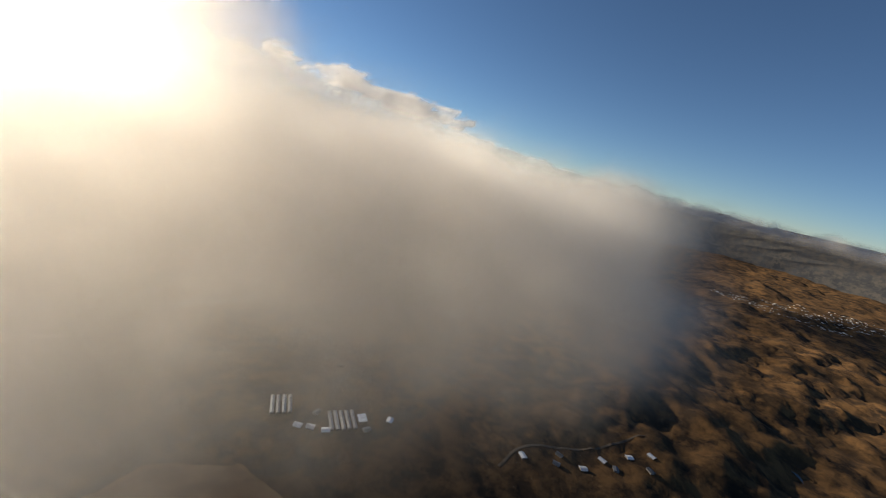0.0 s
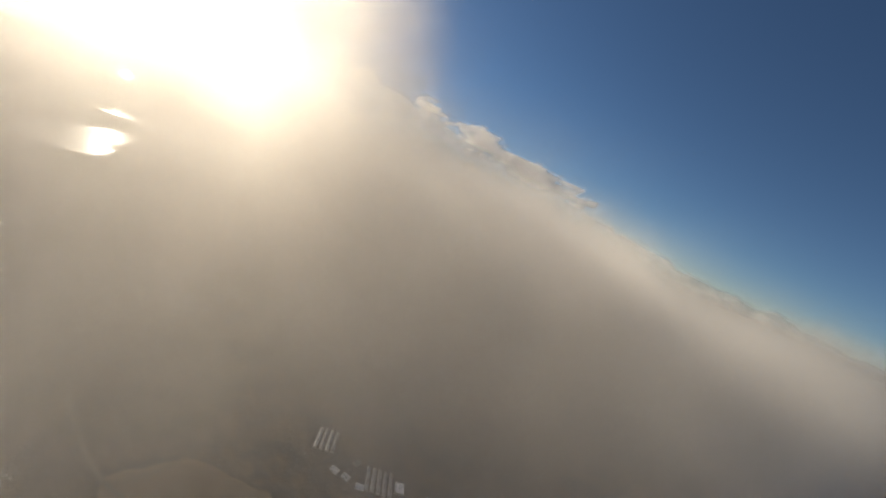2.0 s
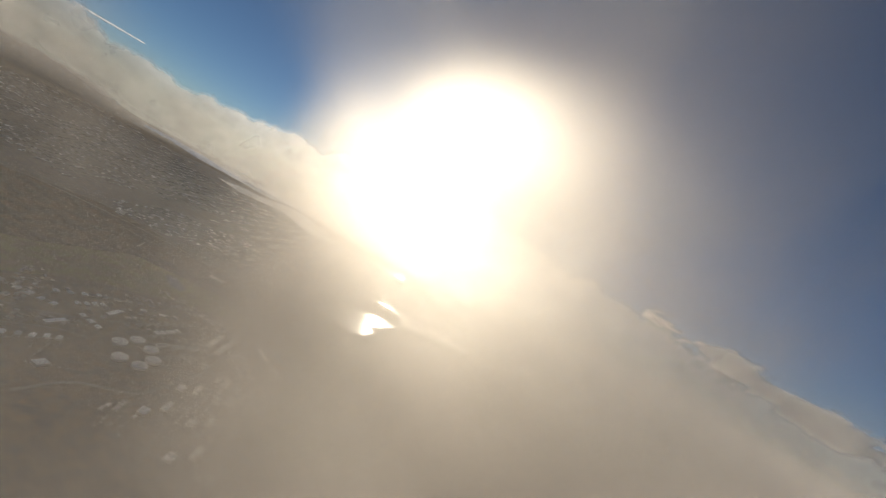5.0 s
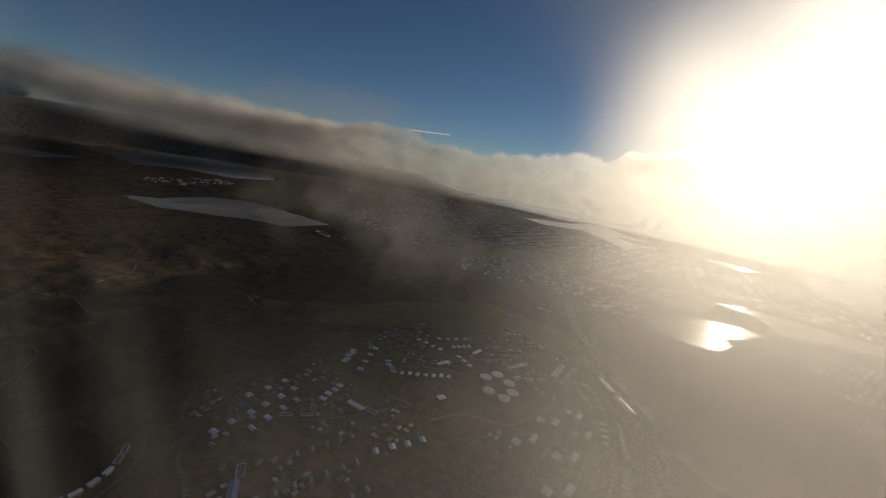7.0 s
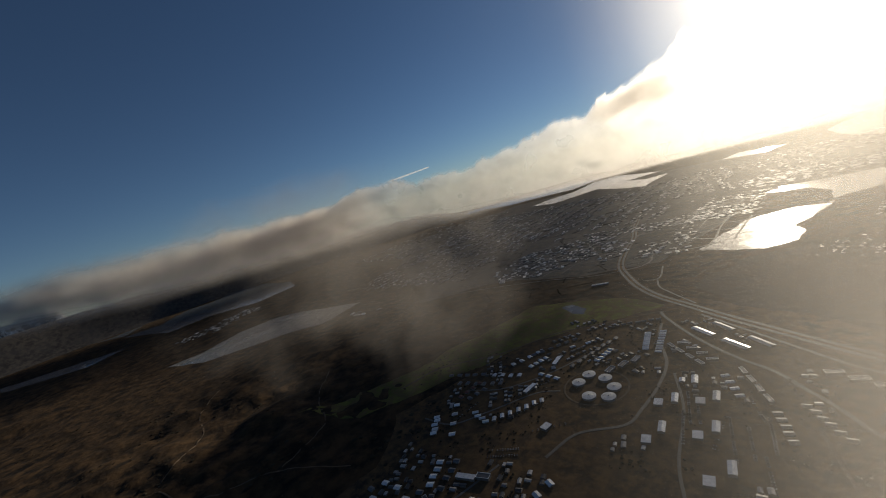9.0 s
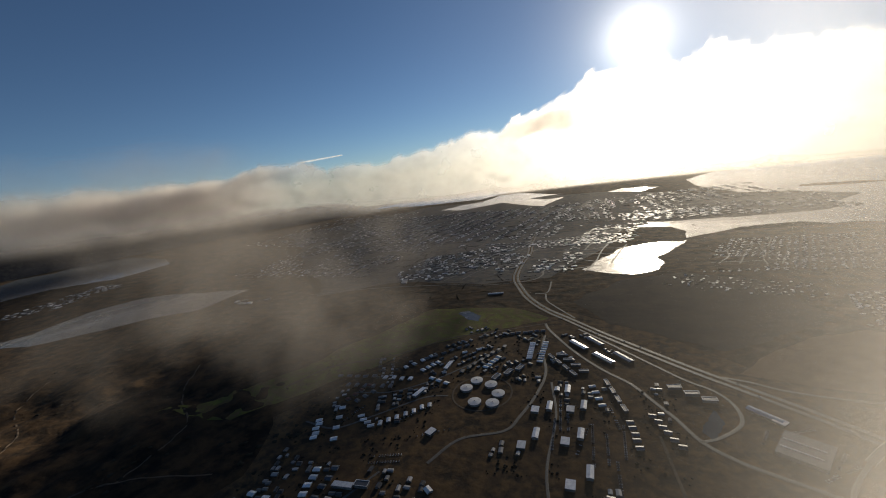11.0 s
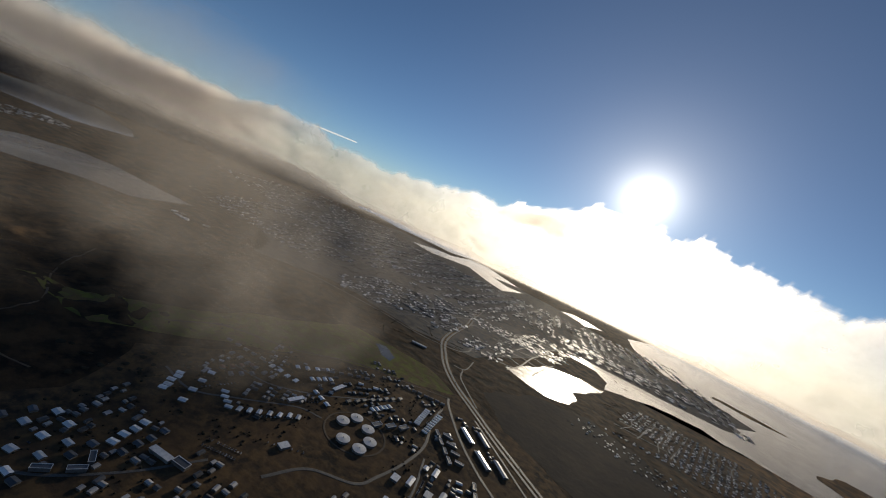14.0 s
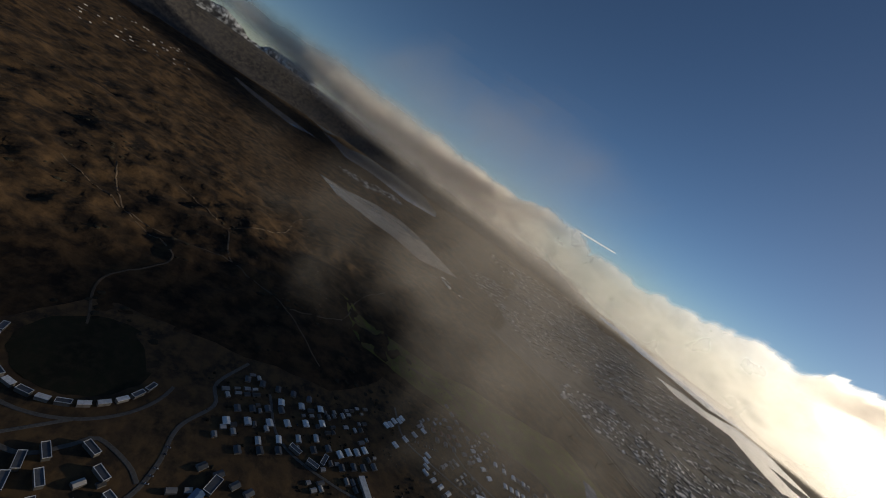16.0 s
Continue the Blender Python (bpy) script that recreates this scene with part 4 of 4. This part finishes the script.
# ---- mountains ----
def range_of(name, label, mat, az0, az1, dist, heights, seed, depth=1500, rough=0.35):
    verts, faces = [], []
    n, m = 90, 14
    for i in range(n + 1):
        t = i / n
        az = radians(az0 + (az1 - az0) * t)
        f = t * (len(heights) - 1)
        k = min(int(f), len(heights) - 2)
        top = heights[k] + (heights[k + 1] - heights[k]) * (f - k)
        for j in range(m + 1):
            v = j / m
            r = dist + depth * v
            x, y = -math.sin(az) * r, math.cos(az) * r
            z = top * math.sin(min(1, v * 1.25) * math.pi / 2) ** 1.5 * smooth(0, 0.06, t) * smooth(1, 0.94, t)
            z *= 1 + rough * noise.fractal(Vector((x, y, seed)) / 700, 0.9, 2.1, 5)
            verts.append(fold(x, y, z))
    for i in range(n):
        for j in range(m):
            a = i * (m + 1) + j
            faces.append((a, a + m + 1, a + m + 2, a + 1))
    return tagged(mesh_object(name, verts, faces, mat, smooth=True), label, "mountain", kind="structure")


range_of("snowy_mountains", "far mountains streaked with snow", SNOW_ROCK, 118, 84, 6950, (420, 470, 520, 480, 470, 430), 3, 200)
range_of("dark_mountains", "dark fells under a lid of cloud", FELL, -66, -150, 5200, (330, 440, 470, 465, 455, 440), 9, 1500, 0.1)


range_of("western_hills", "low dark hills beyond the lakes", HAZED_HILL, 140, 36, 5700, (335, 335, 335, 325, 260, 100), 5, 1200, 0.06)


# ---- clouds ----
def sheet(name, rows_, mat, parent=None, label=""):
    """A sheet of vapour from rows of (x, y, z, density)."""
    n = len(rows_[0])
    verts = [q[:3] for r_ in rows_ for q in r_]
    c = [q[3] for r_ in rows_ for q in r_]
    faces = [(i * n + k, i * n + k + 1, (i + 1) * n + k + 1, (i + 1) * n + k) for i in range(len(rows_) - 1) for k in range(n - 1)]
    faces = [f for f in faces if max(c[i] for i in f) > 0.001]
    ob = mesh_object(name, verts, faces, mat, parent, label, smooth=True)
    at = ob.data.attributes.new("cover", "FLOAT", "POINT")
    at.data.foreach_set("value", c)
    return ob


def profile(table, a):
    for (a0, v0), (a1, v1) in zip(table, table[1:]):
        if a0 >= a >= a1:
            return v0 + (v1 - v0) * (a0 - a) / (a0 - a1)
    return table[0][1] if a > table[0][0] else table[-1][1]


TOPS = [(125, 2.6), (100, 2.4), (84, 3.4), (70, 2.6), (62, 2.3), (55, 2.5), (50, 3.5), (46, 3.3), (42, 2.2), (38, 2.4), (35, 1.9), (28, 2.9), (22, 4.0), (17, 4.3), (10, 6.5), (8, 7.6), (5, 8.8), (-9, 8.8), (-20, 7.0), (-32, 6.6),
        (-45, 4.6), (-60, 2.8), (-75, 1.0), (-100, 0.3), (-130, 0.2), (-150, 0)]
BASES = [(125, 1.2), (97, 0.8), (88, -0.8), (78, -1.9), (54, -2.9), (40, -4.5), (25, -5.3), (11, -5.5), (-4, -5.4), (-32, -5.2), (-60, -3.5), (-80, -1.5), (-150, -1.5)]
bank = thing("cloud_bank", 0, 0, 0, 0, "long billowing bank of low cloud along the horizon", "cloud")
for layer in range(4):
    rows_ = []
    for i in range(841):
        az = 125 - i * 0.327
        top, base = profile(TOPS, az), profile(BASES, az)
        a = radians(az)
        d0 = Vector((-math.sin(a), math.cos(a), 0))
        low = 1.3 * smooth(26, 48, az)
        base -= low
        lump = (noise.fractal(Vector((az * 0.30, 0, 5)), 0.8, 2.0, 6) + 0.3 * abs(noise.noise(Vector((az * 0.9, 2, 8))))) * (1 - 0.6 * smooth(55, 75, az))
        thin = 1 - 0.62 * smooth(60, 46, az) - 0.3 * smooth(60, 80, az)
        line = []
        for j in range(31):
            v = j / 30
            el = base + (top * 1.2 + 1.6 - base) * v
            nz = noise.fractal(Vector((az * 0.22, el * 0.40, 1)), 1.0, 2.0, 2) * (1 - 0.7 * smooth(50, 70, az))
            r = 4180 + layer * 70 + 48 * nz * math.sin(math.pi * min(1, v + 0.1))
            edge = top - 0.25 * layer + lump * (0.45 + top * 0.10)
            soft_ = 0.3 + 1.1 * smooth(52, 75, az)
            dens = smooth(edge + soft_, edge - soft_, el) * smooth(base - 0.1, base + (0.9 if layer else 1.8) + 1.9 * low, el)
            dens *= smooth(-150, -130, az) * smooth(125, 112, az) * (thin if layer < 3 else smooth(48, 62, az))
            if az > 55:
                dens *= 1 - 0.6 * smooth(58, 90, az) * smooth(0.8, 4.2, el)
            # extra density added so that the bank casts shade on the western suburb
            shade_heap = smooth(5, 8.5, az) * smooth(19, 14, az) * smooth(2.6, 3.6, el + 1.2 * nz) * smooth(6.2, 5.2, el)
            line.append((d0.x * r, d0.y * r, EYE_Z + math.tan(radians(el)) * r, dens * (1 + 1.2 * shade_heap)))
        rows_.append(line)
    sheet("billow", rows_, BANK, bank)

# fog bank that the aircraft flies through
fog = thing("fog_bank", 0, 0, 0, 0, "bank of thin drifting fog at flying height", "cloud")


TRACK = [Vector(p) for p in ((22, -190, 454), (59, -142, 458), (64, -119, 461), (63, -96, 464), (48, -72, 467), (34, -50, 471), (22, -30, 475), (13, -14, 477), (10, -9, 478), (2, 0, 480))]


def off_track(x, y, z):
    """Distance to the line of flight, counted less on its western side, where the fog is torn open."""
    p, best, west = Vector((x, y, z)), 1e9, 0.0
    for a, b in zip(TRACK, TRACK[1:]):
        t = max(0, min(1, (p - a).dot(b - a) / (b - a).length_squared))
        q = a.lerp(b, t)
        if (p - q).length < best:
            best, west = (p - q).length, (b - a).normalized().cross(p - q).z
    return best * (1 - 0.62 * smooth(-8, 26, west) * smooth(-88, -68, y))


def fog_density(x, y, z):
    q = Vector((x, y, z))
    round_ = math.degrees(math.atan2(x - 20, y + 200))
    far_ = math.hypot(x - 20, y + 200)
    n3 = noise.fractal(Vector((round_ * 0.05, (z + 0.1 * x) / 13, far_ / 200)), 0.8, 2.1, 4)
    n4 = noise.fractal(Vector((round_ * 0.085, 4, far_ / 200)), 0.8, 2.1, 5)
    n1, n2 = noise.noise(q / 38), noise.noise(q / 30 + Vector((9, 4, 2)))
    d = smooth(0, 24, x + 18 * smooth(-25, -55, y) + 0.15 * (z - 470) + 7 * n1)
    d *= smooth(-118, -88, y + 0.45 * max(0, x - 40) + 8 * n2) * smooth(15, -12, y - 1.47 * x + 6 * n1) * smooth(110, 70, y + 0.1 * x)
    deep = smooth(130, 75, x) * smooth(-105, -60, y)
    top = 487 + 55 * smooth(110 + 0.3 * (y + 96), 55 + 0.3 * (y + 96), x) * smooth(-112, -70, y) - 30 * smooth(20, 140, x) + 8 * n1 + 9 * n4 + 5 * n3
    d *= smooth(top + 6, top - 7, z) * smooth(310 - 40 * deep, 414 - 16 * deep, z) * (1 - 0.7 * smooth(478, 500, z))
    return max(0.0, d) * min(1.04, 0.85 + 0.55 * n3) * smooth(8, 24, off_track(x, y, z))


for k in range(38):
    r = 60 + k * 7.5
    rows_ = []
    n_ = int(r * radians(158) / 5)
    for i in range(n_ + 1):
        a = radians(40 - 158 * i / n_)
        line = []
        for j in range(51):
            z = 240 + j * 6.6
            x, y = 20 - math.sin(a) * r, -200 + math.cos(a) * r
            line.append((x, y, z, 0.238 * fog_density(x, y, z) * smooth(36, 6, math.degrees(a)) * smooth(-9, 9, math.degrees(a) + 82 - 40 * (z - 454) / r + 6 * noise.noise(Vector((x, y, z)) / 40))))
        rows_.append(line)
    sheet("veil", rows_, FOG, fog)

# torn wisp above the golf course
wisp = thing("cloud_wisp", 0, 0, 0, 0, "torn grey wisp of cloud over the golf course", "cloud")
a0 = radians(54)
fwd, side = Vector((-math.sin(a0), math.cos(a0), 0)), Vector((math.cos(a0), math.sin(a0), 0))
for k in range(5):
    rows_ = []
    for i in range(41):
        u = -100 + i * 5
        line = []
        for j in range(25):
            w = -90 + j * 4.6
            p = fwd * (140 + k * 14) + side * u + Vector((0, 0, EYE_Z + w))
            e = (u / 88) ** 2 + ((w + 32 + 0.22 * u) / 46) ** 2 + 1.1 * noise.fractal(p / 40, 0.8, 2.0, 6)
            line.append((p.x, p.y, p.z, 0.125 * smooth(1.1, 0.0, e)))
        rows_.append(line)
    sheet("veil", rows_, WISP, wisp)

# small ragged cumulus beyond the fog
cumulus = thing("cumulus", 0, 0, 0, 0, "small ragged white cumulus cloud", "cloud")
for k in range(2):
    rows_ = []
    for i in range(61):
        az = -30 - i * 0.6
        line = []
        for j in range(21):
            el = 0.6 + j * 0.44
            a, r = radians(az), 3300 + 60 * k + 40 * noise.noise(Vector((az, el, k)) * 0.4)
            mid = 5.9 - 0.115 * (-az - 38)
            e = ((az + 49) / 15) ** 2 + ((el - mid) / 1.7) ** 2 + 1.5 * noise.fractal(Vector((az * 0.22, el * 0.7, 4)), 0.8, 2.1, 5)
            line.append((-math.sin(a) * r, math.cos(a) * r, EYE_Z + math.tan(radians(el)) * r, 0.8 * smooth(1.0, 0.25, e)))
        rows_.append(line)
    sheet("puff", rows_, BANK, cumulus)

# short contrail high in the sky
TRAIL = cloud_material("contrail", (0.95, 0.95, 0.95), 0.6, 0.02, 0.1)
rows_ = []
for i in range(31):
    t = i / 30
    a, r = radians(46.8 - 7.0 * t), 4700
    el = 3.3 + 0.4 * t
    w = 0.11 + 0.06 * math.sin(math.pi * t)
    rows_.append([(-math.sin(a) * r, math.cos(a) * r, EYE_Z + math.tan(radians(el + w * k)) * r, 0.95 * (k == 0) * smooth(0, 0.3, t)) for k in (-1, 0, 1)])
tagged(sheet("contrail", rows_, TRAIL), "short white contrail of a distant airliner", "contrail")
